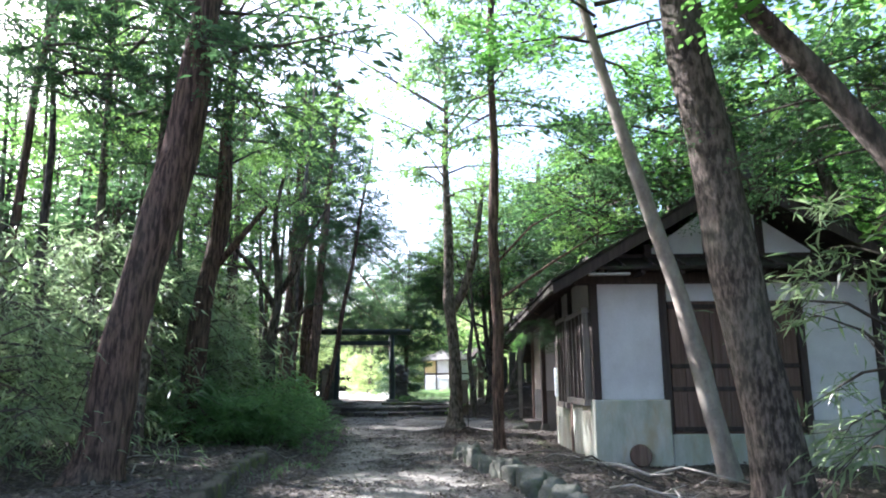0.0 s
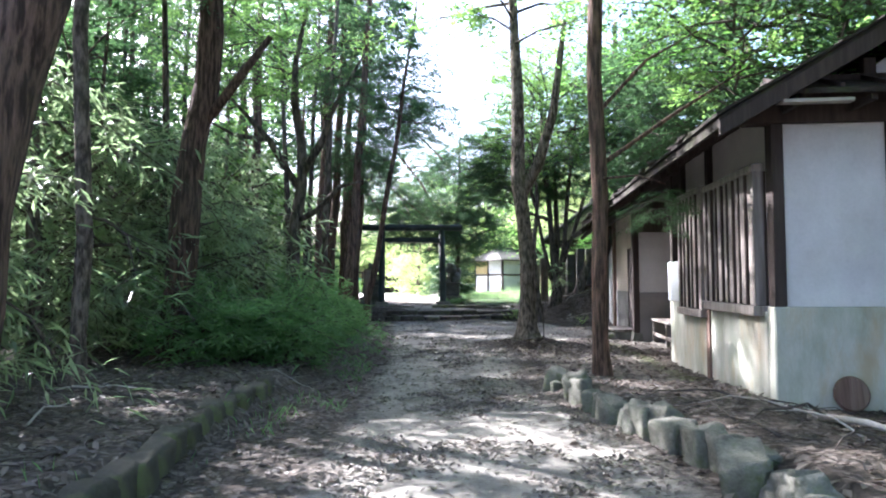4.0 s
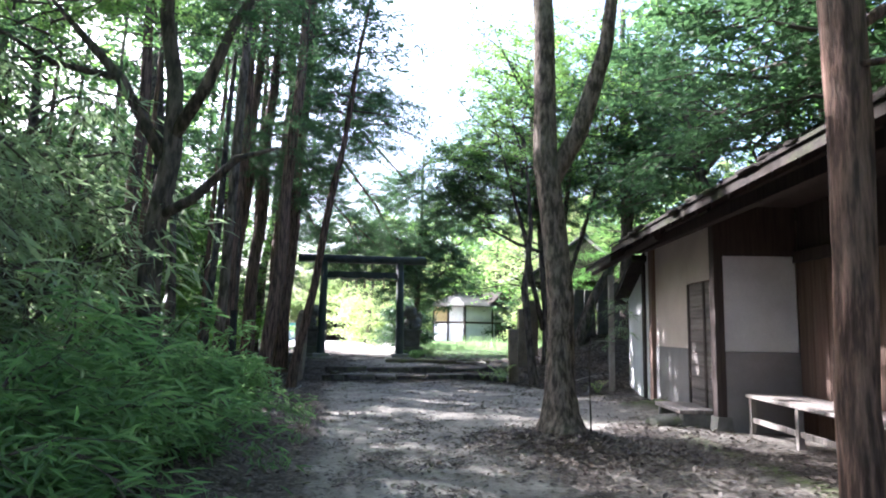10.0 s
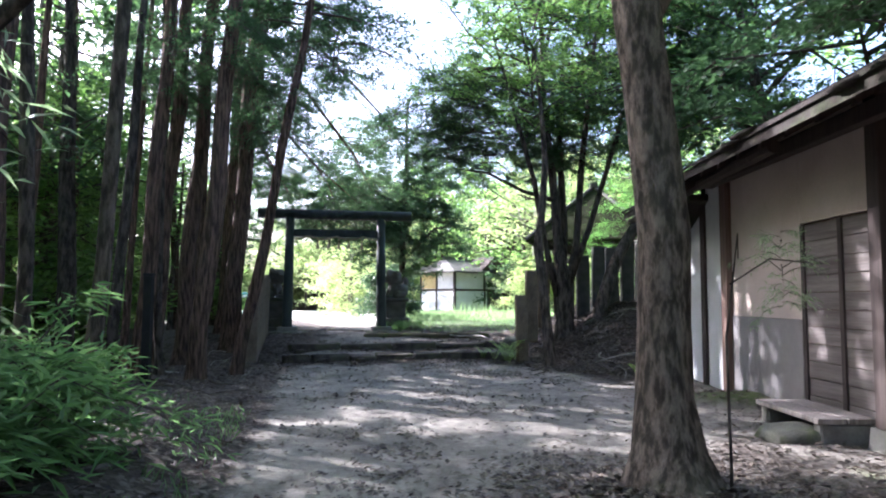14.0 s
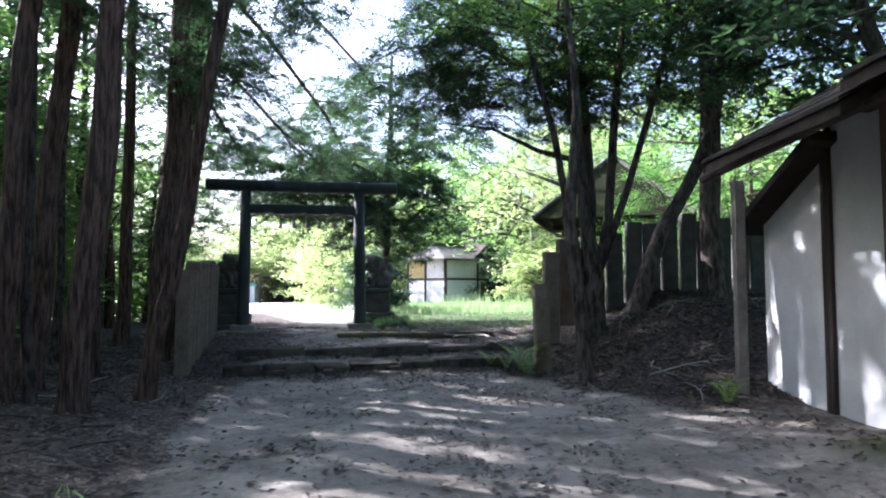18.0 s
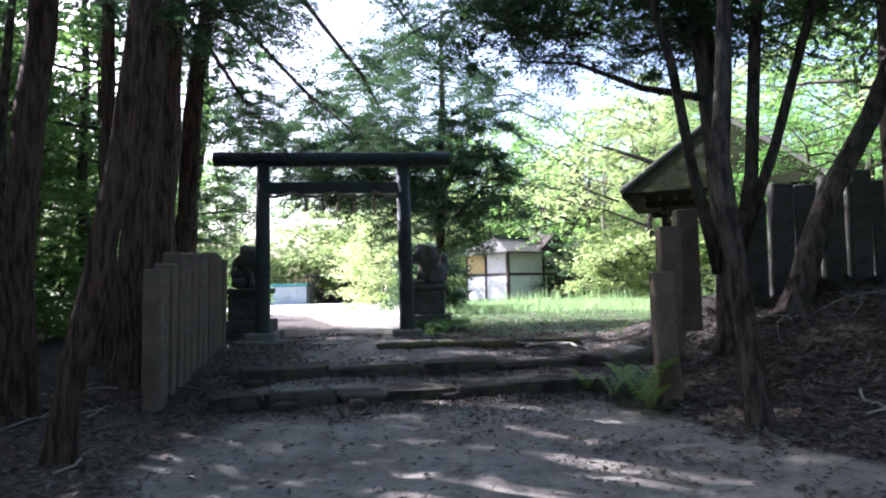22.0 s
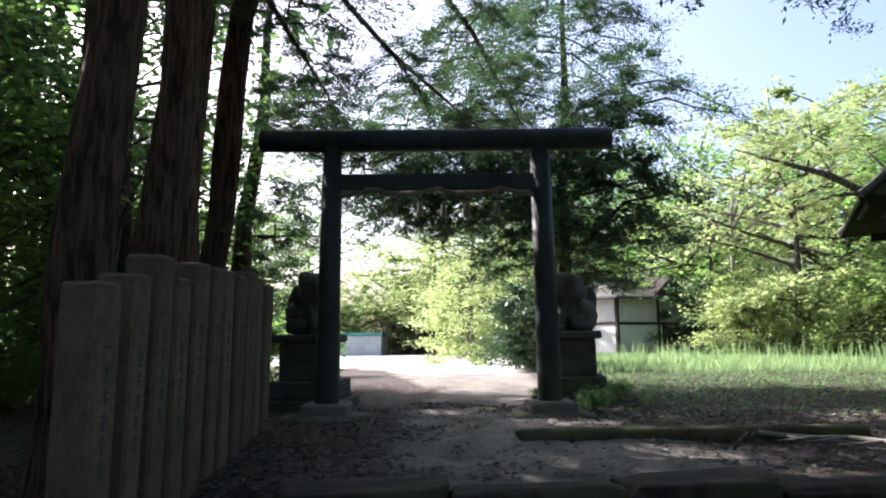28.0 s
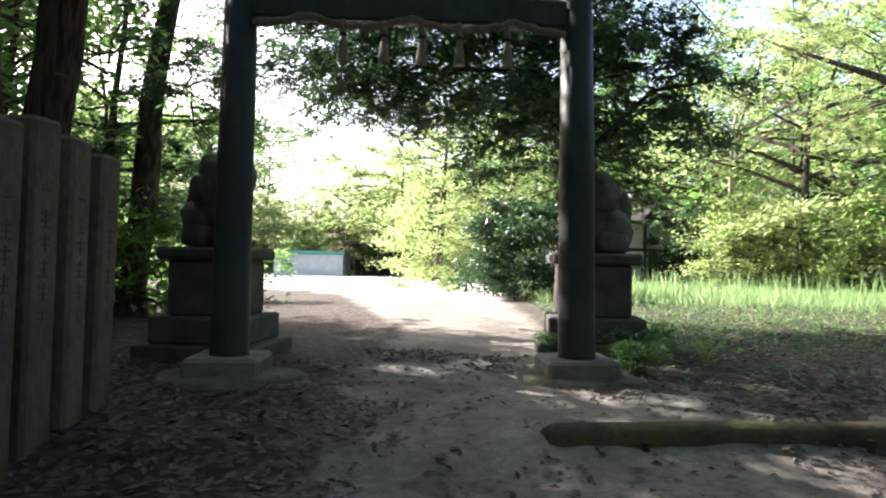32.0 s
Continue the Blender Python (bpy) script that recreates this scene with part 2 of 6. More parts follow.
M_PLASTER_PINK = surface("pinkish_plaster", (0.78, 0.73, 0.69), (0.64, 0.585, 0.55), 1.2, 30, 0.9, None, (0.42, 0.37, 0.34), 0.35, 0.15, 0.004, 0.03, speck=0.18)
M_PLASTER_WARM = surface("beige_plaster", (0.56, 0.47, 0.40), (0.44, 0.36, 0.30), 1.2, 30, 0.9, None, (0.38, 0.3, 0.25), 0.35, 0.15, 0.004, 0.03, speck=0.18)
M_MORTAR = surface("stained_mortar", (0.56, 0.55, 0.48), (0.31, 0.325, 0.245), 2.2, 30, 0.92, (1.5, 1.5, 0.55), (0.4, 0.27, 0.12), 0.5, 0.25, 0.006, 0.05, speck=0.18)
M_MORTAR_GREY = surface("grey_mortar", (0.27, 0.25, 0.24), (0.2, 0.185, 0.175), 1.6, 30, 0.92, None, (0.2, 0.17, 0.13), 0.4, 0.25, 0.006, 0.03, speck=0.18)
M_TIMBER = surface("dark_timber", (0.085, 0.063, 0.053), (0.04, 0.03, 0.026), 3, 30, 0.85, (6, 6, 0.4), None, 0, 0.5, 0.008, 0.2)
M_BOARD = surface("weathered_boards", (0.42, 0.37, 0.325), (0.21, 0.18, 0.16), 3, 26, 0.88, (7, 7, 0.35), (0.11, 0.085, 0.075), 0.5, 0.5, 0.006, 0.3)
M_BOARD_LEVEL = surface("level_boards", (0.30, 0.26, 0.235), (0.15, 0.125, 0.11), 3, 26, 0.88, (7, 0.35, 7), (0.1, 0.08, 0.07), 0.5, 0.5, 0.006, 0.3)
M_BOARD_BROWN = surface("brown_boards", (0.20, 0.125, 0.095), (0.11, 0.066, 0.05), 3, 26, 0.85, (7, 7, 0.3), (0.25, 0.19, 0.15), 0.4, 0.4, 0.006, 0.25)
M_ROOF = surface("old_bark_roof", (0.055, 0.043, 0.035), (0.025, 0.02, 0.017), 4, 34, 0.95, None, (0.065, 0.08, 0.035), 0.6, 0.9, 0.03, 0.15)
# Moss green, taken darker for the tree shade over the pavilion roof.
M_ROOF_MOSS_SHADE = surface("mossy_thatch_in_shade", (0.036, 0.042, 0.02), (0.016, 0.018, 0.01), 5, 36, 0.95, None, (0.045, 0.065, 0.02), 0.75, 1.0, 0.03, 0.1)
M_ROOF_MOSS_SHADE.node_tree.nodes["Principled BSDF"].inputs["Specular IOR Level"].default_value = 0.06
M_SHEET = surface("pale_sheet", (0.72, 0.75, 0.77), (0.6, 0.63, 0.66), 2, 30, 0.5, None, (0.5, 0.5, 0.48), 0.4, 0.1, 0.003, 0.03, speck=0.18)
M_WHITE_WALL = surface("whitewashed_wall", (0.74, 0.74, 0.73), (0.6, 0.6, 0.58), 1.5, 30, 0.85, None, (0.5, 0.47, 0.42), 0.35, 0.12, 0.003, 0.03, speck=0.18)
M_YELLOW_WALL = surface("ochre_plaster", (0.55, 0.43, 0.2), (0.45, 0.34, 0.16), 2, 30, 0.9, None, None, 0, 0.1, 0.003, 0.03)
M_TEAL = surface("teal_roof_sheet", (0.10, 0.36, 0.34), (0.07, 0.27, 0.26), 2, 30, 0.5, None, None, 0, 0.1, 0.003, 0)
M_TILE = surface("grey_roof_tiles", (0.13, 0.12, 0.112), (0.07, 0.065, 0.062), 3, 30, 0.8, None, (0.13, 0.14, 0.08), 0.6, 0.4, 0.01, 0.2)
M_BLACK = surface("blackened_post", (0.03, 0.028, 0.027), (0.018, 0.017, 0.016), 4, 40, 0.8, None, None, 0, 0.3, 0.004, 0)
M_STRAW = surface("straw_tassel", (0.32, 0.28, 0.2), (0.2, 0.17, 0.12), 8, 60, 0.95, (5, 5, 0.4), None, 0, 0.5, 0.01, 0.1)
M_DEADWOOD = surface("bleached_dead_wood", (0.5, 0.46, 0.4), (0.3, 0.27, 0.23), 4, 40, 0.9, None, None, 0, 0.4, 0.01, 0.2)
M_LOG = surface("mossy_log_bark", (0.15, 0.125, 0.075), (0.06, 0.052, 0.034), 5, 40, 0.95, None, (0.11, 0.14, 0.035), 0.8, 0.9, 0.02, 0.1)
M_BAMBOO = surface("bamboo_culm", (0.2, 0.22, 0.1), (0.12, 0.14, 0.07), 3, 30, 0.5, None, None, 0, 0, 0, 0.4)

# ---- mesh helpers ----


class Shape:
    """Collects faces and turns them into one mesh."""

    def __init__(self):
        self.v, self.f, self.n = [], [], 0

    def add(self, verts, faces):
        self.v.append(np.asarray(verts, float).reshape(-1, 3))
        self.f += [tuple(i + self.n for i in f) for f in faces]
        self.n += len(self.v[-1])
        return self

    def box(self, lo, hi, c=0.006, m=None):
        """A box from corner to corner with chamfered edges."""
        lo, hi = np.array(lo, float), np.array(hi, float)
        mid, h = (lo + hi) / 2, np.abs(hi - lo) / 2
        c = min(c, *(h * 0.45))
        verts, ids = [], {}
        for sx in (-1, 1):
            for sy in (-1, 1):
                for sz in (-1, 1):
                    for a in range(3):
                        s = np.array((sx, sy, sz), float)
                        o = h - c
                        o[a] = h[a]
                        ids[(sx, sy, sz, a)] = len(verts)
                        verts.append(mid + s * o)
        faces = []
        for a in range(3):
            b, d = (a + 1) % 3, (a + 2) % 3
            for s in (-1, 1):
                loop = []
                for p, q in ((-1, -1), (1, -1), (1, 1), (-1, 1)):
                    k = [0, 0, 0]
                    k[a], k[b], k[d] = s, p, q
                    loop.append(ids[(*k, a)])
                faces.append(loop if s > 0 else loop[::-1])
        for a in range(3):
            b, d = (a + 1) % 3, (a + 2) % 3
            for p in (-1, 1):
                for q in (-1, 1):
                    k0, k1 = [0] * 3, [0] * 3
                    k0[a], k0[b], k0[d] = -1, p, q
                    k1[a], k1[b], k1[d] = 1, p, q
                    loop = [ids[(*k0, b)], ids[(*k1, b)], ids[(*k1, d)], ids[(*k0, d)]]
                    faces.append(loop if p * q < 0 else loop[::-1])
        for sx in (-1, 1):
            for sy in (-1, 1):
                for sz in (-1, 1):
                    loop = [ids[(sx, sy, sz, a)] for a in range(3)]
                    faces.append(loop if sx * sy * sz > 0 else loop[::-1])
        verts = np.array(verts)
        if m is not None:
            verts = np.array([m @ Vector(p) for p in verts])
        return self.add(verts, faces)

    def tube(self, pts, radii, segs=8, cap=True, rough=0.0, seed=0.0):
        pts = [Vector(p) for p in pts]
        verts, faces = [], []
        side = Vector((1, 0, 0))
        for i, p in enumerate(pts):
            d = (pts[min(i + 1, len(pts) - 1)] - pts[max(i - 1, 0)]).normalized()
            if abs(d.dot(side)) > 0.95:
                side = Vector((0, 1, 0))
            u = (side - d * side.dot(d)).normalized()
            w = d.cross(u)
            side = u
            for k in range(segs):
                a = 2 * math.pi * k / segs
                r = radii[i] * (1 + rough * noise.noise((math.cos(a) * 1.3 + seed, math.sin(a) * 1.3, p.z * 0.9 + seed)))
                verts.append(p + (u * math.cos(a) + w * math.sin(a)) * r)
        for i in range(len(pts) - 1):
            for k in range(segs):
                a, b = i * segs + k, i * segs + (k + 1) % segs
                faces.append((a, b, b + segs, a + segs))
        if cap:
            faces += [tuple(range(segs))[::-1], tuple(range((len(pts) - 1) * segs, len(pts) * segs))]
        return self.add([tuple(v) for v in verts], faces)

    def prism(self, outline, lo, hi, axis="y"):
        """An outline in the other two axes drawn out along one axis."""
        n = len(outline)
        mk = {"y": lambda a, b, t: (a, t, b), "x": lambda a, b, t: (t, a, b), "z": lambda a, b, t: (a, b, t)}[axis]
        v = [mk(a, b, lo) for a, b in outline] + [mk(a, b, hi) for a, b in outline]
        f = [tuple(range(n)), tuple(range(n, 2 * n))[::-1]] + [(i, i + n, (i + 1) % n + n, (i + 1) % n) for i in range(n)]
        return self.add(v, f)

    def quads(self, q):
        """Loose four-cornered faces, an array of n x 4 x 3."""
        q = np.asarray(q, float)
        n = len(q)
        idx = np.arange(n * 4).reshape(n, 4) + self.n
        self.v.append(q.reshape(-1, 3))
        self.f += [tuple(r) for r in idx.tolist()]
        self.n += n * 4
        return self

    def mesh(self, name, material, smooth=False):
        me = bpy.data.meshes.new(name)
        me.from_pydata(np.concatenate(self.v).tolist() if self.v else [], [], self.f)
        me.materials.append(material)
        if smooth:
            me.polygons.foreach_set("use_smooth", [True] * len(me.polygons))
        me.update()
        return me


def fixed(me):
    """Make the faces of a closed mesh look outwards."""
    bm = bmesh.new()
    bm.from_mesh(me)
    bmesh.ops.recalc_face_normals(bm, faces=bm.faces)
    bm.to_mesh(me)
    bm.free()
    return me


def part(name, shape, material, parent, label="", smooth=False, at=None):
    me = shape if isinstance(shape, bpy.types.Mesh) else fixed(shape.mesh(name, material, smooth))
    ob = new(name, me)
    ob.parent = parent
    if at is not None:
        ob.matrix_basis = at
    return tagged(ob, label)


def thing(name, m, label, category, group="", kind=""):
    ob = new(name)
    ob.matrix_basis = m
    ob.empty_display_size = 0.2
    return tagged(ob, label, category, group, kind)


def solid(name, shape, material, m, label, category, group="", kind="", smooth=False):
    me = shape if isinstance(shape, bpy.types.Mesh) else fixed(shape.mesh(name, material, smooth))
    ob = new(name, me)
    ob.matrix_basis = m
    return tagged(ob, label, category, group, kind)


def boulder(shape, centre, size, seed, rings=5, segs=8, rough=0.35, power=0.75):
    """An uneven stone."""
    verts, faces = [], []
    for i in range(1, rings):
        t = math.pi * i / rings
        for k in range(segs):
            a = 2 * math.pi * k / segs
            d = Vector((math.sin(t) * math.cos(a), math.sin(t) * math.sin(a), math.cos(t)))
            d *= 1 + rough * noise.noise(d * 1.4 + Vector((seed * 3.1, seed, 0)))
            d = Vector([math.copysign(abs(q) ** power, q) for q in d])
            verts.append([centre[j] + d[j] * size[j] for j in range(3)])
    top, bot = len(verts), len(verts) + 1
    verts += [(centre[0], centre[1], centre[2] + size[2] * 0.92), (centre[0], centre[1], centre[2] - size[2] * 0.92)]
    for i in range(rings - 2):
        for k in range(segs):
            a, b = i * segs + k, i * segs + (k + 1) % segs
            faces.append((a, a + segs, b + segs, b))
    for k in range(segs):
        faces.append((top, k, (k + 1) % segs))
        e = (rings - 2) * segs
        faces.append((bot, e + (k + 1) % segs, e + k))
    return shape.add(verts, faces)


# ---- ground ----
LEFT_EDGE = ([-30, -3, 7, 10.5, 13.8, 17.6, 20.5, 24, 28, 32, 36, 45, 52, 66, 90], [-1.2, -1.3, -1.6, -1.75, -2.1, -2.5, -2.9, -3.6, -3.9, -4.2, -4.4, -7.5, -16, -24, -24])
RIGHT_EDGE = ([-30, -3, 6, 8.9, 10.3, 11.3, 14, 17, 18.5, 20, 23, 25, 27, 28.5, 31, 33, 36, 45, 52, 66, 90], [1.2, 1.2, 1.15, 0.85, 0.4, 0.05, 0.0, 0.1, 0.9, 1.9, 2.5, 1.7, 0.7, 0.2, -0.6, -2.2, -2.4, -3.0, -3.6, -5, -5])
RISE = ([-400, -30, 0, 10, 20, 28.2, 28.45, 29.5, 29.75, 30.9, 31.15, 32.5, 70, 400], [0, 0, -0.05, -0.14, -0.25, -0.29, -0.17, -0.14, -0.03, -0.01, 0.07, 0.09, 0.05, 0.05])


def sstep(a, b, x):
    t = np.clip((x - a) / (b - a), 0, 1)
    return t * t * (3 - 2 * t)


def ground_z(x, y):
    x, y = np.asarray(x, float), np.asarray(y, float)
    s = y - 0.25 * np.clip(x + 2.0, -2.5, 3)
    z = np.interp(s, *RISE)
    le, re = np.interp(y, *LEFT_EDGE), np.interp(y, *RIGHT_EDGE)
    kerb = sstep(12, 14.5, y)
    z = z + 0.2 * sstep(0.85 - 0.75 * kerb, 1.1 - 0.2 * kerb, le - x) * sstep(25, 19, y) + 0.2 * sstep(0.1, 0.4, x - re) * sstep(12.4, 11, y) * sstep(2.6, 1.7, x)
    z = z + 1.15 * sstep(0.5, 3.6, x) * sstep(24.6, 29.0, y + 0.25 * (x - 2)) * sstep(34.5, 30.5, y) * sstep(9, 5, x)
    mound = np.exp(-(((x - 0.32) / 0.75) ** 2 + ((y - 17.4) / 0.85) ** 2))
    z = z + 0.2 * mound + 0.16 * np.exp(-(((x - 2.75) / 0.7) ** 2 + ((y - 21.6) / 0.9) ** 2))
    z = z + 0.02 * np.sin(x * 2.1 + y * 0.7) * np.sin(y * 1.3 - x * 0.6) + 0.012 * np.sin(x * 5.3 - y * 2.7) * np.sin(y * 4.1)
    far = sstep(45, 160, np.hypot(x, y - 20))
    return z + far * 2.0


def gz(x, y):
    return float(ground_z(x, y))


def spaced(a, b, step, far):
    mid = np.arange(a, b + step / 2, step)
    out = [step]
    while sum(out) < far:
        out.append(out[-1] * 1.22)
    up = np.cumsum(out)
    return np.concatenate([(a - up)[::-1], mid, b + up])


def build_ground():
    xs, ys = spaced(-9, 9, 0.14, 900), spaced(-1, 38, 0.14, 900)
    gx, gy = np.meshgrid(xs, ys)
    z = ground_z(gx, gy)
    near = (np.abs(gx) < 10) & (gy > -2) & (gy < 40)
    rng = np.random.default_rng(5)
    z = z + near * rng.normal(0, 0.006, z.shape)
    le, re = np.interp(gy, *LEFT_EDGE), np.interp(gy, *RIGHT_EDGE)
    d = np.minimum(gx - le, re - gx)
    path = sstep(-0.35, 0.5, d) * 0.62 + 0.08
    mound = np.exp(-(((gx - 0.32) / 0.9) ** 2 + ((gy - 17.4) / 1.0) ** 2))
    path = path - 0.45 * mound - 0.22 * np.exp(-((gy - 27.6 - 0.25 * (gx + 2)) / 0.9) ** 2) - 0.2 * np.exp(-((gy - 30.3 - 0.25 * (gx + 2)) / 0.6) ** 2)
    side = sstep(1.2, 2.0, gx) * sstep(16.5, 18, gy) * sstep(25, 24, gy) * sstep(4.6, 3.6, gx)
    yard = sstep(0.0, 0.5, gx) * sstep(2.5, 2.0, gx) * sstep(10.6, 11.6, gy) * sstep(20, 18, gy)
    path = np.maximum(np.maximum(path, 0.5 * side), 0.4 * yard - 0.3 * mound) * sstep(76, 64, gy)
    field = sstep(-1.2, 0.8, gx - re) * sstep(32, 36, gy) * sstep(80, 60, gy)
    moss = 0.15 + 0.28 * field + 0.8 * sstep(62, 70, gy)
    moss = moss + 0.5 * np.exp(-(((gx - 2.6) / 0.6) ** 2 + ((gy - 21.8) / 1.0) ** 2)) + 0.35 * np.exp(-((gx - 2.1) / 0.25) ** 2) * sstep(10, 11, gy) * sstep(20, 18, gy)
    n = len(xs)
    verts = np.stack([gx, gy, z], -1).reshape(-1, 3)
    i = np.arange(len(ys) - 1)[:, None] * n + np.arange(n - 1)[None]
    faces = np.stack([i, i + 1, i + n + 1, i + n], -1).reshape(-1, 4)
    me = bpy.data.meshes.new("ground")
    me.from_pydata(verts.tolist(), [], faces.tolist())
    col = me.color_attributes.new("cover", "FLOAT_COLOR", "POINT")
    # Mask for the painted sun glare, from the gateway onwards.
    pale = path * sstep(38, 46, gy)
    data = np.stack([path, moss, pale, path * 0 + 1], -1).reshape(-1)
    col.data.foreach_set("color", data.astype(np.float32))
    me.polygons.foreach_set("use_smooth", [True] * len(me.polygons))
    me.materials.append(M_GROUND)
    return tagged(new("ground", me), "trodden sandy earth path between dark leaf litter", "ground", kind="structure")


build_ground()

# ---- house ----
HOUSE = pose(2.35, 10.7, -0.14, 0, 0, -1.5)


def house():
    h = thing("house", HOUSE, "old plastered wooden house with dark posts and mossy roof", "house")
    W = 4.5
    top = 2.8
    # walls
    for lo, hi in (((0, 0.03, 0.98), (1.1, 0.15, top)), ((3.3, 0.03, 0.66), (W, 0.15, top)), ((1.1, 0.05, 2.5), (3.3, 0.15, top))):
        part("front_wall", Shape().box(lo, hi), M_PLASTER, h, "white plaster infill")
    for lo, hi in (((-0.03, -0.02, -0.3), (1.14, 0.16, 0.98)), ((1.14, 0.0, -0.3), (3.26, 0.16, 0.46)), ((3.26, -0.02, -0.3), (W + 0.03, 0.16, 0.66))):
        part("plinth", Shape().box(lo, hi, 0.015), M_MORTAR, h, "stained mortar base")
    part("gable", Shape().prism([(0.25, top + 0.02), (W - 0.25, top + 0.02), (W / 2, 4.2)], 0.06, 0.16), M_PLASTER, h, "white plaster gable")
    for u in (0.95, 1.9, 2.75, 3.6):
        part("gable_post", Shape().box((u - 0.06, 0.02, top + 0.02), (u + 0.06, 0.12, 4.2 - abs(u - W / 2) * 0.6)), M_TIMBER, h)
    for u, z0 in ((0.0, 0.98), (1.08, 0.46), (3.2, 0.46), (W - 0.13, 0.66)):
        part("post", Shape().box((u - 0.015, -0.01, z0), (u + 0.1, 0.16, top)), M_TIMBER, h)
    part("tie_beam", Shape().box((-0.25, -0.04, top - 0.02), (W + 0.25, 0.14, top + 0.16)), M_TIMBER, h)
    # Dark strip added on the wall so the pent roof shows as a deep band.
    part("board_strip", Shape().box((0.3, 0.0, top + 0.165), (W - 0.3, 0.055, top + 0.46)), M_TIMBER, h, "dark strip added to deepen the pent roof band")
    pent = part("pent_roof", Shape().prism([(-0.55, top + 0.13), (-0.55, top + 0.18), (0.0, top + 0.4), (0.0, top + 0.34)], -0.1, W + 0.1, "x"), M_ROOF, h, "narrow board canopy")
    for k in range(8):
        u = 0.1 + k * (W - 0.2) / 7
        part("bracket", Shape().box((u - 0.03, -0.5, top + 0.07), (u + 0.03, 0.0, top + 0.13)), M_TIMBER, pent)
    for k in range(11):
        u = -0.05 + k * (W + 0.1) / 10
        part("batten", Shape().prism([(-0.57, top + 0.18), (-0.57, top + 0.215), (0.0, top + 0.44), (0.0, top + 0.4)], u - 0.02, u + 0.02, "x"), M_TIMBER, pent)
    # Straight pale box standing in for a bent scrap of gutter.
    part("eave_board", Shape().box((-0.12, -0.6, top + 0.04), (0.5, -0.5, top + 0.075)), M_DEADWOOD, pent, "pale straight piece for a bent gutter scrap")
    # front door
    dr = part("door", Shape().box((1.2, 0.06, 0.46), (3.18, 0.1, 2.5)), M_BOARD_BROWN, h, "brown boarded sliding doors")
    for k in range(9):
        u = 1.2 + k * 0.22
        part("board", Shape().box((u + 0.004, 0.035, 0.5), (u + 0.212, 0.06, 2.45), 0.004), M_BOARD_BROWN, dr)
    for z in (0.5, 1.1, 1.45, 2.38):
        part("rail", Shape().box((1.2, 0.015, z), (3.18, 0.04, z + 0.07)), M_TIMBER, dr)
    # side wall of the bay
    part("side_plinth", Shape().box((-0.03, 0.16, -0.3), (0.14, 4.25, 0.93), 0.015), M_MORTAR, h, "stained cream mortar base with rust streaks")
    part("side_wall", Shape().box((0.03, 0.16, 0.93), (0.14, 3.45, 3.02)), M_PLASTER_PINK, h, "pinkish white plaster")
    for v in (2.05, 3.38):
        part("post", Shape().box((-0.04, v, 0.86), (0.11, v + 0.13, 3.0)), M_TIMBER, h)
    part("veranda_post", Shape().box((-0.02, 4.1, 0.93), (0.11, 4.22, 2.9)), M_TIMBER, h)
    part("pilaster", Shape().box((-0.055, 2.06, -0.2), (-0.02, 2.2, 0.9), 0.006), M_BOARD_BROWN, h, "rusty brown upright board on the base")
    # boarded windows
    for v0, v1, z0, z1, n in ((0.28, 2.0, 0.98, 2.36, 8), (2.2, 3.34, 0.86, 2.4, 5)):
        w = part("window", Shape().box((0.0, v0, z0), (0.035, v1, z1)), M_TIMBER, h, "window closed with upright weathered boards")
        part("frame_head", Shape().box((-0.115, v0 - 0.03, z1 - 0.005), (0.0, v1 + 0.03, z1 + 0.075)), M_BOARD, w)
        part("sill", Shape().box((-0.135, v0 - 0.04, z0 - 0.1), (0.0, v1 + 0.04, z0)), M_BOARD, w)
        for v in (v0 - 0.02, v1 - 0.04):
            part("frame_side", Shape().box((-0.11, v, z0), (0.0, v + 0.06, z1)), M_BOARD, w)
        step = (v1 - v0 - 0.12) / n
        for k in range(n):
            v = v0 + 0.06 + k * step
            part("board", Shape().box((-0.075 - 0.012 * (k % 2), v + 0.006, z0 + 0.005), (-0.045, v + step - 0.012, z1 - 0.005), 0.003), M_BOARD, w)
            part("batten", Shape().box((-0.105, v + step - 0.02, z0 + 0.005), (-0.075, v + step + 0.012, z1 - 0.005), 0.003), M_TIMBER, w)
    # recess
    part("end_wall", Shape().box((0.14, 4.1, -0.3), (1.5, 4.24, 2.9)), M_BOARD_BROWN, h)
    back = part("recess_wall", Shape().box((1.30, 4.24, -0.3), (1.42, 8.35, 3.35)), M_TIMBER, h, "brown board wall in the open recess")
    for k in range(11):
        v = 4.26 + k * 0.37
        part("board", Shape().box((1.265, v, -0.2), (1.298, v + 0.362, 2.2), 0.004), M_BOARD_BROWN, back)
    part("recess_beam", Shape().box((1.2, 4.24, 2.2), (1.3, 8.3, 2.36)), M_TIMBER, h)
    part("recess_ceiling", Shape().box((-0.1, 4.24, 2.98), (1.3, 8.3, 3.02)), M_TIMBER, h)
    part("partition", Shape().box((0.25, 8.36, 0.98), (1.27, 8.48, 2.3)), M_PLASTER, h, "white plaster partition")
    part("partition_base", Shape().box((0.24, 8.34, -0.3), (1.28, 8.49, 0.98)), M_MORTAR_GREY, h)
    part("partition_head", Shape().box((0.24, 8.33, 2.3), (1.28, 8.49, 3.3)), M_TIMBER, h)
    part("post", Shape().box((0.13, 8.33, -0.05), (0.26, 8.5, 3.0)), M_TIMBER, h)
    part("footing", Shape().prism([(0.06, -0.3), (0.36, -0.3), (0.3, 0.1), (0.12, 0.1)], 8.28, 8.55), M_STONE, h, "pale footing stone")
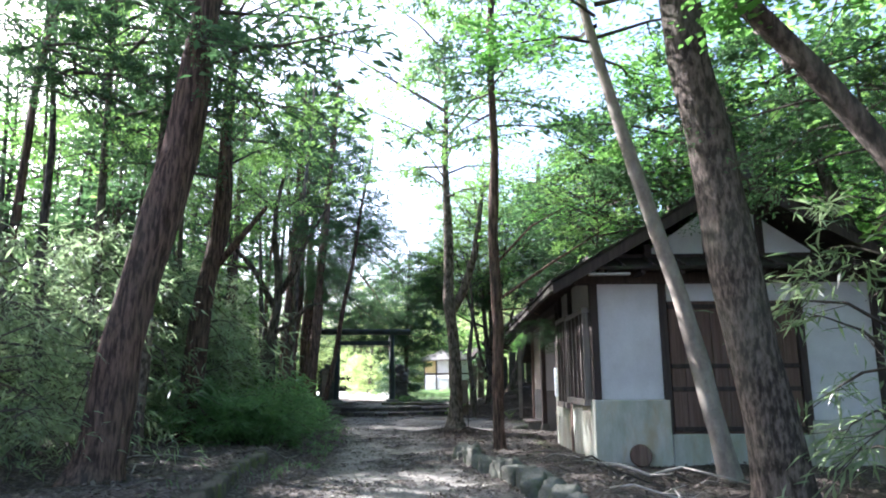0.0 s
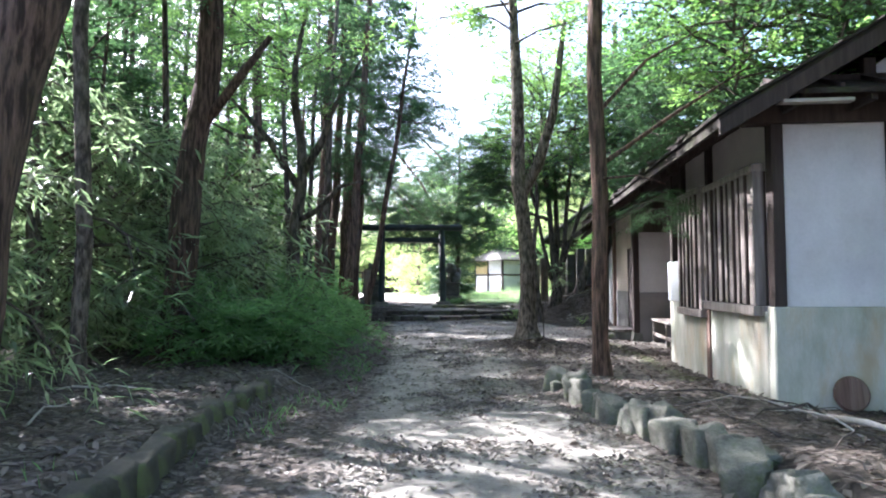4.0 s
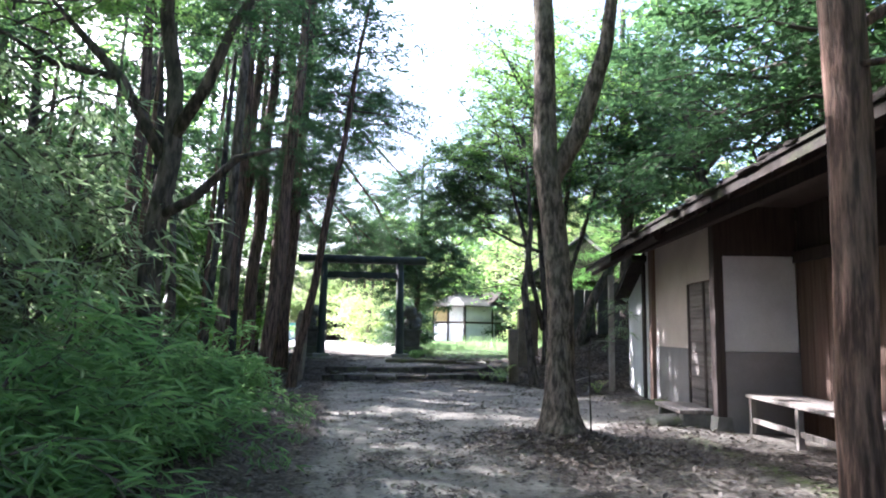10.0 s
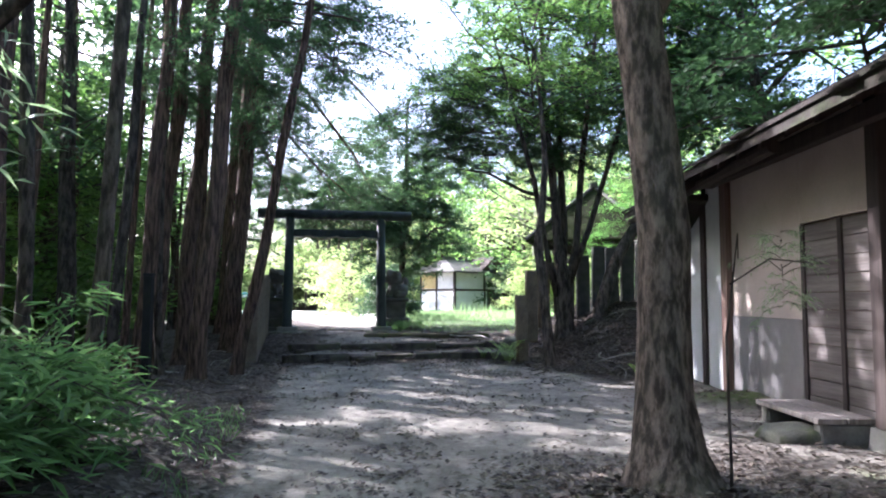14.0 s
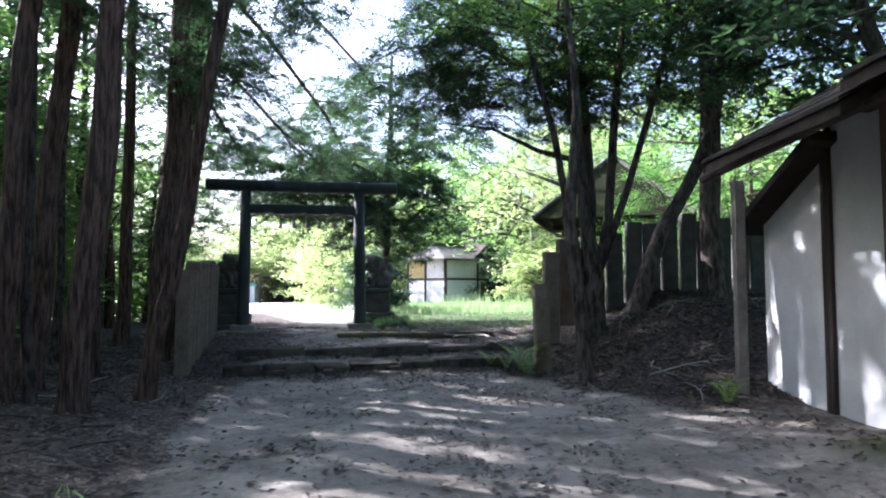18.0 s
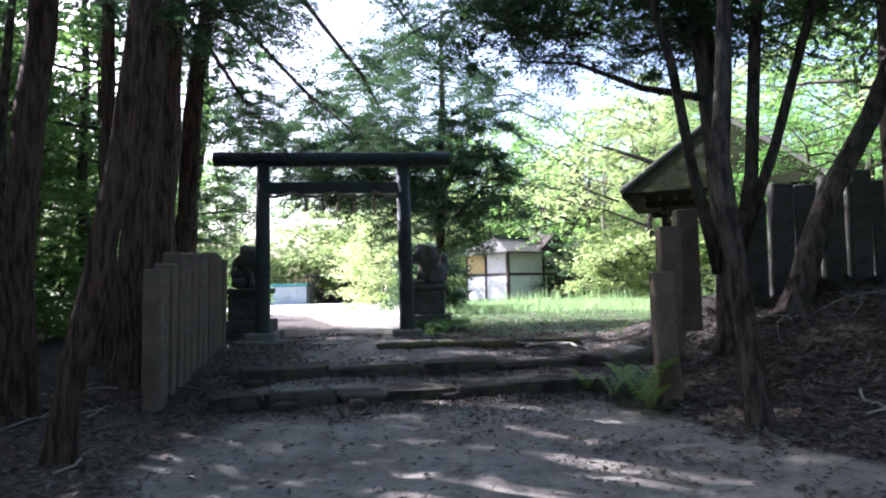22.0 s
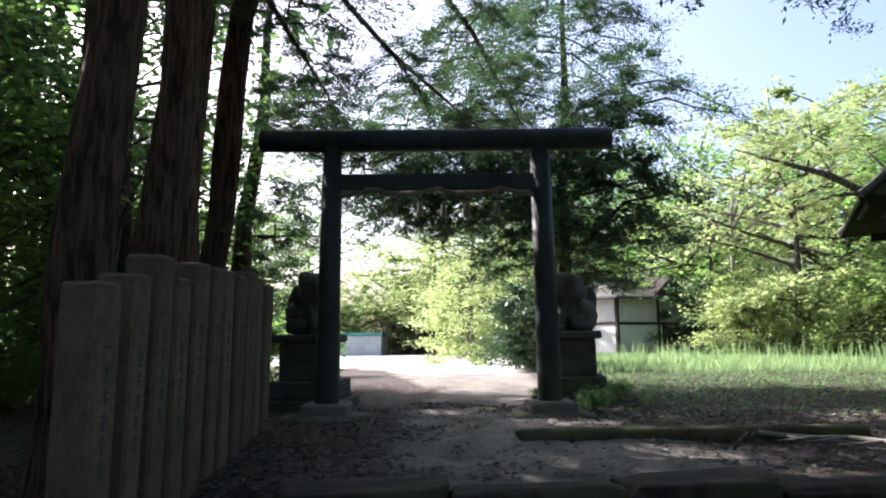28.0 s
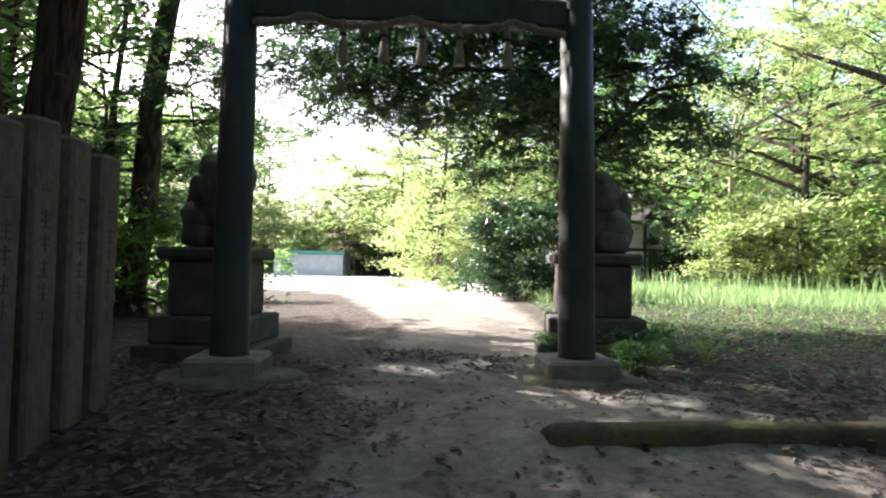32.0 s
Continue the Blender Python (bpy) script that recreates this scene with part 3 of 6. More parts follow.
    part("eave_beam", Shape().box((0.0, 3.5, 2.72), (0.13, 11.9, 2.88)), M_TIMBER, h)
    # boarded door and plaster beyond the recess
    part("rear_wall", Shape().box((0.3, 8.5, 2.02), (0.42, 9.95, 3.15)).box((0.3, 9.95, 0.98), (0.42, 11.75, 3.15)), M_PLASTER_WARM, h, "pinkish beige plaster")
    part("rear_base", Shape().box((0.285, 9.95, -0.3), (0.43, 11.75, 0.98)), M_MORTAR_GREY, h)
    d2 = part("side_door", Shape().box((0.34, 8.5, 0.0), (0.4, 9.95, 2.02)), M_BOARD_BROWN, h, "door of overlapping level boards")
    for k in range(11):
        part("board", Shape().box((0.305 + 0.006 * (k % 2), 8.56, 0.02 + k * 0.18), (0.34, 9.9, 0.02 + k * 0.18 + 0.172), 0.004), M_BOARD_LEVEL, d2)
    for v in (8.5, 9.17, 9.87):
        part("stile", Shape().box((0.285, v, 0.0), (0.31, v + 0.07, 2.0)), M_TIMBER, d2)
    part("post", Shape().box((0.22, 11.72, -0.1), (0.4, 11.92, 3.0)), M_BOARD_BROWN, h)
    # white lean-to
    lean = part("lean_to", Shape().box((0.5, 11.92, -0.3), (0.62, 13.15, 3.1)), M_WHITE_WALL, h, "white sheet wall with dark battens")
    part("low_wall", Shape().prism([(13.15, -0.3), (14.55, -0.3), (14.55, 2.05), (13.15, 2.68)], 0.52, 0.62, "x"), M_WHITE_WALL, h, "white sheet wall under a sloping edge")
    for v, z in ((12.2, 3.0), (13.12, 3.05), (13.2, 2.6)):
        part("batten", Shape().box((0.45, v, -0.25), (0.5, v + 0.07, z)), M_TIMBER, lean)
    part("hatch", Shape().box((0.44, 11.95, 0.2), (0.5, 12.2, 1.85)), M_BOARD, lean, "narrow grey boarded hatch")
    part("lean_to_end", Shape().box((0.52, 14.55, -0.3), (3.6, 14.66, 2.05)), M_WHITE_WALL, lean)
    part("low_roof", Shape().prism([(13.0, 2.72), (13.0, 2.82), (14.9, 1.98), (14.9, 1.88)], 0.2, 3.6, "x"), M_ROOF, h, "low sloping board roof")
    part("eave_log", Shape().tube([(-0.42, 9.0, 2.66), (-0.3, 14.5, 2.56)], [0.07, 0.055], 8), M_TIMBER, h, "round log carrying the eave")
    part("prop", Shape().box((-0.02, 14.25, -0.15), (0.1, 14.37, 2.5)), M_BARK_PALE, h, "grey squared prop post")
    part("far_wall", Shape().box((W - 0.15, 0.16, -0.3), (W, 12.0, 2.85)).box((0.4, 11.95, -0.3), (W, 12.05, 3.4)), M_PLASTER_WARM, h)
    # roof
    e_u, e_z, r_u, r_z = -0.68, 2.63, W / 2, 4.3
    slope = Vector((r_u - e_u, 0, r_z - e_z))
    lengths = []
    for v0, v1, dz, name in ((-0.6, 11.0, 0.0, "roof"), (11.01, 13.5, -0.16, "rear_roof")):
        z0, z1 = e_z + dz, r_z + dz
        r = part(name, Shape().prism([(e_u, z0), (e_u, z0 + 0.1), (r_u, z1 + 0.12), (2 * r_u - e_u, z0 + 0.1), (2 * r_u - e_u, z0), (r_u, z1)], v0, v1), M_ROOF, h, "mossy brown shingle roof")
        for k in range(8):
            a = Vector((e_u - 0.03, 0, z0 + 0.1)) + slope * (k / 8.0)
            b = a + slope / 8.0 * 1.06
            part("course", Shape().prism([(a.x, a.z), (a.x, a.z + 0.035), (b.x, b.z + 0.02), (b.x, b.z)], v0 - 0.03, v1 + 0.02), M_ROOF, r)
            ra, rb = 2 * r_u - a.x, 2 * r_u - b.x
            part("course", Shape().prism([(ra, a.z), (ra, a.z + 0.035), (rb, b.z + 0.02), (rb, b.z)], v0 - 0.03, v1 + 0.02), M_ROOF, r)
        lengths.append(r)
    roof = lengths[0]
    part("ridge", Shape().tube([(r_u, -0.66, r_z + 0.14), (r_u, 11.0, r_z + 0.14)], [0.11, 0.11], 8), M_ROOF, roof)
    for s in (1, -1):
        u0, u1 = (e_u, r_u) if s > 0 else (2 * r_u - e_u, r_u)
        part("barge_board", Shape().prism([(u0, e_z - 0.08), (u0, e_z + 0.06), (u1, r_z + 0.08), (u1, r_z - 0.1)], -0.62, -0.575), M_TIMBER, roof)
    for k in range(23):
        v = -0.5 + k * 0.5
        part("rafter", Shape().prism([(e_u + 0.14, e_z + 0.005), (e_u + 0.14, e_z + 0.075), (0.5, e_z + 0.67), (0.5, e_z + 0.6)], v, v + 0.06), M_TIMBER, roof)
    tufts = random.Random(6)
    for k in range(36):
        v = -0.4 + k * 0.31 + tufts.uniform(-0.12, 0.12)
        c = (e_u + tufts.uniform(-0.04, 0.1), v, e_z + 0.13 + tufts.uniform(-0.03, 0.03))
        part("moss_clump", boulder(Shape(), c, (tufts.uniform(0.04, 0.07), tufts.uniform(0.1, 0.26), tufts.uniform(0.018, 0.034)), k, 5, 8, 0.9), M_ROOF, roof, smooth=True)
    part("ridge_end", boulder(Shape(), (r_u, -0.66, r_z + 0.2), (0.2, 0.09, 0.22), 3, 6, 10, 0.3), M_TILE, roof, "worn ridge-end tile")
    return h


house()


def bench():
    b = thing("bench", HOUSE @ pose(0.82, 6.3, -0.06), "grey weathered plank bench under the open eave", "bench")
    for k in range(3):
        part("plank", Shape().box((-0.35 + k * 0.235, -1.95, 0.44), (-0.125 + k * 0.235, 1.95, 0.485)), M_BOARD, b)
    for v in (-1.85, -0.6, 0.6, 1.85):
        for u in (-0.3, 0.3):
            part("leg", Shape().box((u - 0.035, v - 0.035, -0.1), (u + 0.035, v + 0.035, 0.44)), M_BOARD, b)
    part("stretcher", Shape().box((-0.315, -1.85, 0.12), (-0.285, 1.85, 0.19)), M_BOARD, b)
    return b


bench()
ds = thing("door_step", HOUSE @ pose(0.02, 9.25, 0.0), "low plank step on blocks before the side door", "step")
for k in range(2):
    part("plank", Shape().box((-0.3 + k * 0.27, -0.6, 0.1), (-0.045 + k * 0.27, 0.6, 0.15)), M_BOARD, ds)
for v in (-0.5, 0.5):
    part("block", Shape().box((-0.26, v - 0.07, -0.2), (0.22, v + 0.07, 0.1), 0.02), M_STONE, ds)
solid("stepping_stone", boulder(Shape(), (0, 0, 0), (0.3, 0.26, 0.1), 5, 7, 14, 0.4), M_MOSSY, HOUSE @ pose(-0.35, 8.95, -0.05), "flat mossy stone at the side door", "stone", smooth=True)
nb = thing("notice_board", HOUSE @ pose(-0.03, 3.85, 0.93), "blank white sheet board on the low wall", "board")
part("sheet", Shape().box((-0.035, -0.42, 0.0), (-0.005, 0.36, 0.6)), M_SHEET, nb)
part("edge", Shape().box((-0.045, -0.46, 0.0), (-0.003, -0.42, 0.62)), M_BOARD, nb)

# ---- torii ----


def torii():
    t = thing("torii", pose(-3.74, 32.5, 0.09, 0, 0, 9.0), "dark green-black painted shrine gateway on stone blocks", "gate")
    for s in (-1, 1):
        foot = boulder(Shape(), (s * 1.3, 0, -0.03), (0.52, 0.46, 0.1), 3 + s, 7, 20, 0.5, 0.7)
        part("footing", foot, M_MOSSY, t, "low mossy mortar mound round the block", smooth=True)
        part("base_block", Shape().box((s * 1.3 - 0.27, -0.27, -0.08), (s * 1.3 + 0.27, 0.27, 0.17), 0.025), M_STONE, t, "square grey stone block")
        part("pillar", Shape().tube([(s * 1.3, 0, 0.165), (s * 1.3, 0, 0.19), (s * 1.285, 0, 1.6), (s * 1.262, 0, 3.22)], [0.146, 0.141, 0.132, 0.116], 28), M_TORII, t, smooth=True)
    beam = [(-2.14, 0, 3.31), (-2.13, 0, 3.31), (-1.0, 0, 3.3), (0, 0, 3.3), (1.0, 0, 3.3), (2.13, 0, 3.31), (2.14, 0, 3.31)]
    part("lintel", Shape().tube(beam, [0.122, 0.134, 0.135, 0.134, 0.135, 0.134, 0.122], 24, True, 0.06, 1.0), M_TORII, t, "round top log", smooth=True)
    part("tie_beam", Shape().box((-1.2, -0.07, 2.67), (1.2, 0.07, 2.88), 0.02), M_TORII, t)
    rope = []
    for k in range(49):
        a = -1.16 + k * 2.32 / 48
        rope.append((a, -0.1, 2.68 - 0.075 * abs(math.sin(a * 4.1)) + 0.008 * math.sin(k * 2.1)))
    part("rope", Shape().tube(rope, [0.026 + 0.006 * (k % 2) for k in range(49)], 8), M_STRAW, t, "twisted straw rope", smooth=True)
    for u in (-0.5, -0.2, 0.08, 0.36, 0.72):
        ts = part("tassel", Shape().tube([(u, -0.1, 2.66), (u, -0.1, 2.58), (u + 0.004, -0.1, 2.53), (u, -0.1, 2.34)], [0.012, 0.03, 0.022, 0.046], 10), M_STRAW, t, "bound straw tassel")
        part("binding", Shape().tube([(u, -0.1, 2.53), (u + 0.002, -0.1, 2.55)], [0.029, 0.031], 10), M_TIMBER, ts)
    return t


torii()


def guardian(x, y, turn, body):
    z = gz(x, y)
    p = thing("pedestal", pose(x, y, z, 0, 0, 0), "stepped dark stone pedestal", "pedestal", "guardian pedestals")
    part("footing", Shape().box((-0.55, -0.52, -0.1), (0.55, 0.52, 0.12), 0.02), M_STONE_DARK, p)
    part("plinth", Shape().box((-0.45, -0.42, 0.12), (0.45, 0.42, 0.36), 0.02), M_STONE_DARK, p)
    part("shaft", Shape().box((-0.33, -0.31, 0.36), (0.33, 0.31, 0.86), 0.02), M_STONE_DARK, p)
    part("cap", Shape().box((-0.41, -0.39, 0.86), (0.41, 0.39, 0.97), 0.025), M_STONE_DARK, p)
    s = Shape()
    boulder(s, (0.0, 0.2, 0.25), (0.25, 0.27, 0.27), 1 + body, 8, 14)
    boulder(s, (0.0, 0.02, 0.42), (0.21, 0.24, 0.3), 2 + body, 8, 14)
    boulder(s, (0.0, -0.1, 0.7), (0.27, 0.25, 0.26), 3 + body, 9, 16, 0.6)
    boulder(s, (0.0, -0.34, 0.66), (0.13, 0.13, 0.12), 4 + body, 7, 12)
    boulder(s, (0.0, -0.38, 0.55), (0.1, 0.08, 0.05), 9 + body, 6, 10)
    boulder(s, (0.0, 0.42, 0.46), (0.09, 0.1, 0.27), 5 + body, 7, 12, 0.6)
    for k in (-1, 1):
        s.tube([(k * 0.12, -0.22, 0.04), (k * 0.12, -0.19, 0.25), (k * 0.1, -0.1, 0.5)], [0.07, 0.062, 0.08], 10)
        boulder(s, (k * 0.13, -0.28, 0.05), (0.085, 0.12, 0.06), 6 + body, 6, 10)
        boulder(s, (k * 0.22, 0.1, 0.12), (0.1, 0.22, 0.13), 7 + body, 6, 10)
        boulder(s, (k * 0.2, -0.08, 0.86), (0.07, 0.06, 0.08), 8 + body, 6, 10)
        boulder(s, (k * 0.22, 0.02, 0.62), (0.1, 0.14, 0.16), 10 + body, 6, 10)
    solid("lion_statue", s, M_STONE_DARK, pose(x, y, z + 0.97, 0, 0, turn) @ Matrix.Scale(0.86, 4), "seated stone guardian lion on its pedestal", "statue", "guardian lions", smooth=True)


guardian(-5.66, 33.5, 60, 0)
guardian(-2.15, 34.3, -60, 20)

# ---- stone fences ----


def fence_post(x, y, width, depth, height, turn, lean=0.0, z=None, tilt=0.0, stone=M_FENCE):
    g = (gz(x, y) if z is None else z) - 0.12
    s = Shape().box((-width / 2, -depth / 2, 0), (width / 2, depth / 2, height + 0.12), 0.02)
    o = solid("fence_post", s, stone, pose(x, y, g, lean, lean * 0.6 + tilt, turn), "square weathered stone fence post with carved marks", "fence post", "stone fence posts")
    e = width / 2
    for k in range(6):
        z0 = height * 0.86 - k * 0.115
        q = Shape().box((e - 0.01, -0.034, z0), (e + 0.003, 0.034, z0 + 0.011))
        if k:
            q.box((e - 0.01, -0.028, z0 - 0.03), (e + 0.003, 0.026, z0 - 0.021)).box((e - 0.01, -0.006, z0 - 0.058), (e + 0.004, 0.004, z0 + 0.026))
        if k % 2:
            q.box((e - 0.01, -0.036, z0 - 0.062), (e + 0.003, 0.034, z0 - 0.052))
        part("carving", q, M_STONE_DARK, o, "worn carved character")
    return o


FENCE_TOPS = (1.52, 1.53, 1.66, 1.55, 1.6, 1.56, 1.58, 1.54, 1.56, 1.5, 1.46)
for k in range(11):
    fence_post(-4.78 - 0.062 * k, 27.68 + 0.345 * k, 0.23, 0.2, FENCE_TOPS[k], 4 + 3 * ((k * 3) % 4 - 1.5), (k % 3 - 1) * 0.9, tilt=0.8 + 0.25 * ((k * 2) % 3))
fence_post(0.86, 27.72, 0.24, 0.2, 1.4, 3, -1.5)
fence_post(1.22, 28.84, 0.28, 0.2, 1.5, 3, 0.5, 0.2)
fence_post(1.56, 29.2, 0.28, 0.2, 1.45, 5, 0, 0.5)
for k in range(17):
    x = 2.2 + 0.37 * k
    fence_post(x, 29.5 + 0.05 * k, 0.3, 0.17, 1.34 + 0.07 * ((k * 7) % 3), 4 + 6 * ((k * 5) % 3 - 1), (k % 3 - 1) * 1.0, stone=M_STONE_DARK)

sp = thing("black_post", pose(-5.3, 23.6, gz(-5.3, 23.6) - 0.1), "thin blackened square wooden post", "post")
part("shaft", Shape().box((-0.06, -0.06, 0), (0.06, 0.06, 1.72), 0.008), M_BLACK, sp)
part("cap", Shape().box((-0.07, -0.07, 1.72), (0.07, 0.07, 1.76), 0.008), M_BLACK, sp)

# ---- steps and edging ----
random.seed(4)


def step_row(x0, y0, x1, y1, z, h, n, seed):
    st = thing("stone_step", pose(x0, y0, z), "worn low step of long uneven stones", "step", "stone steps")
    d = Vector((x1 - x0, y1 - y0, 0))
    L, ang = d.length, math.atan2(d.y, d.x)
    rnd = random.Random(seed)
    cuts = [0] + [(i + rnd.uniform(-0.36, 0.36)) / n for i in range(1, n)] + [1]
    for k, (a, b) in enumerate(zip(cuts, cuts[1:])):
        m = Matrix.Rotation(ang, 4, "Z") @ pose((a + b) / 2 * L, rnd.uniform(-0.07, 0.07), rnd.uniform(-0.035, 0.02), rnd.uniform(-4, 4), rnd.uniform(-2, 2), rnd.uniform(-4, 4))
        size = ((b - a) * L / 2 * rnd.uniform(0.97, 1.06), rnd.uniform(0.16, 0.26), (h + 0.25) / 2)
        part("stone", boulder(Shape(), (0, 0, (h - 0.25) / 2), size, seed * 9 + k * 1.7, 12, 32, 0.9, 0.24), M_STEP, st, smooth=True, at=m)
    for k in range(7):
        u, q = rnd.uniform(0.02, 0.98) * L, rnd.uniform(0.05, 0.1)
        chip = boulder(Shape(), (0, 0, 0), (q * 1.5, q, q * 0.7), seed + k * 2.3, 6, 10, 1.0, 0.5)
        part("stone", chip, M_STEP, st, smooth=True, at=Matrix.Rotation(ang, 4, "Z") @ pose(u, -rnd.uniform(0.2, 0.42), -0.02, 0, 0, rnd.uniform(0, 180)))
    return st


step_row(-4.15, 27.7, 0.4, 28.85, -0.24, 0.1, 7, 3)
step_row(-4.3, 28.95, 0.9, 30.25, -0.13, 0.13, 5, 5)
lg = thing("log_step", pose(-2.77, 31.0, 0.0), "moss-covered round log step edge", "log")
part("log", Shape().tube([(0, 0, 0.04), (0.04, 0.01, 0.05), (0.8, 0.16, 0.06), (1.6, 0.34, 0.05), (2.5, 0.5, 0.06), (3.25, 0.66, 0.05)], [0.085, 0.098, 0.095, 0.09, 0.092, 0.08], 14, True, 0.3, 2.0), M_LOG, lg, smooth=True)
for u in (0.5, 1.7, 2.9):
    part("stake", Shape().tube([(u, 0.2 * u - 0.11, -0.2), (u, 0.2 * u - 0.11, 0.07)], [0.025, 0.022], 8), M_TIMBER, lg)

random.seed(8)
wall_l = thing("stone_edging", pose(0.9, 7.0, -0.1), "low row of rough mossy stones along the path", "edging", "path edging")
for k in range(34):
    y = 4.0 + 7.6 * k / 33 + random.uniform(-0.06, 0.06)
    x = float(np.interp(y, [4, 6, 8.9, 11.5], [1.38, 1.3, 0.98, 0.3])) + random.uniform(-0.06, 0.06)
    s = boulder(Shape(), (0, 0, 0), (random.uniform(0.09, 0.15), random.uniform(0.1, 0.19), random.uniform(0.12, 0.19)), k, 9, 16, 1.1, 0.42)
    part("stone", s, M_MOSSY, wall_l, smooth=True, at=pose(x - 0.9, y - 7.0, gz(x - 0.5, y) + 0.14 + random.uniform(-0.05, 0.05), random.uniform(-12, 12), random.uniform(-14, 14), random.uniform(-35, 35)))
wall_r = thing("stone_edging", pose(-1.9, 9.0, -0.1), "half-buried stones covered in green moss bordering the path", "edging", "path edging")
for k in range(23):
    y = 4.0 + 7.0 * k / 22 + random.uniform(-0.03, 0.03)
    x = float(np.interp(y, [4, 6.3, 9, 11], [-2.1, -2.3, -2.72, -2.85])) + random.uniform(-0.025, 0.025)
    s = boulder(Shape(), (0, 0, 0), (random.uniform(0.08, 0.11), random.uniform(0.15, 0.19), random.uniform(0.13, 0.16)), 40 + k, 9, 14, 0.5, 0.38)
    part("stone", s, M_KERB, wall_r, smooth=True, at=pose(x + 1.9, y - 9.0, gz(x + 0.4, y) + 0.18, random.uniform(-4, 4), random.uniform(-6, 6), 8 + random.uniform(-6, 6)))
for x, y, sx, sy, sz in ((0.5, 28.35, 0.16, 0.13, 0.11), (0.95, 29.7, 0.24, 0.2, 0.15), (0.7, 30.0, 0.2, 0.17, 0.12)):
    solid("rock", boulder(Shape(), (0, 0, 0), (sx, sy, sz), x * 3, 9, 14, 0.9, 0.55), M_MOSSY, pose(x, y, gz(x, y) + sz * 0.45, 0, 0, 30), "rounded mossy rock half sunk in the ground", "rock", "mossy rocks", smooth=True)
solid("iron_lid", Shape().tube([(0, -0.02, 0), (0, 0.0, 0), (0, 0.03, 0)], [0.15, 0.17, 0.15], 24), M_BOARD_BROWN, HOUSE @ pose(0.62, -0.1, 0.16, -10, 0, 0), "rusty round lid leaning on the house base", "lid")

# ---- far buildings ----


def pavilion():
    p = thing("water_pavilion", pose(4.5, 36.0, 0.14, 0, 0, -18), "small open wooden pavilion with a mossy hipped roof", "pavilion")
    for u in (-1.2, 1.2):
        for v in (-1.2, 1.2):
            part("post", Shape().box((u - 0.06, v - 0.06, -0.2), (u + 0.06, v + 0.06, 2.66), 0.01), M_TIMBER, p)
            part("post_base", Shape().box((u - 0.13, v - 0.13, -0.3), (u + 0.13, v + 0.13, 0.05), 0.02), M_STONE, p)
    for v in (-1.2, 1.2):
        part("beam", Shape().box((-1.6, v - 0.05, 2.5), (1.6, v + 0.05, 2.64)), M_TIMBER, p)
        part("beam", Shape().box((v - 0.05, -1.6, 2.36), (v + 0.05, 1.6, 2.5)), M_TIMBER, p)
    e, z0, z1 = 2.02, 2.7, 4.6
    v = [(-e, -e, z0), (e, -e, z0), (e, e, z0), (-e, e, z0), (-e, -e, z0 + 0.07), (e, -e, z0 + 0.07), (e, e, z0 + 0.07), (-e, e, z0 + 0.07), (0, -0.5, z1), (0, 0.5, z1)]
    r = part("roof", Shape().add(v, [(0, 3, 2, 1), (0, 1, 5, 4), (1, 2, 6, 5), (2, 3, 7, 6), (3, 0, 4, 7), (4, 5, 8), (5, 6, 9, 8), (6, 7, 9), (7, 4, 8, 9)]), M_ROOF_MOSS_SHADE, p, "mossy brown hipped roof")
    for sx in (-1, 1):
        for sy in (-1, 1):
            part("hip_ridge", Shape().tube([(sx * e, sy * e, z0 + 0.09), (0, sy * 0.5, z1 + 0.03)], [0.06, 0.06], 8), M_TILE, r)
    part("ridge", Shape().box((-0.12, -0.65, z1 - 0.03), (0.12, 0.65, z1 + 0.17), 0.03), M_TILE, r)
    for k in range(13):
        w = -e + 0.1 + k * (2 * e - 0.2) / 12
        part("rafter", Shape().box((w - 0.025, -e + 0.03, z0 - 0.06), (w + 0.025, -0.6, z0 - 0.005)), M_TIMBER, r)
    part("basin", Shape().box((-0.6, -0.35, -0.2), (0.6, 0.35, 0.55), 0.05), M_STONE_DARK, p, "rough stone water basin")
    return p


pavilion()


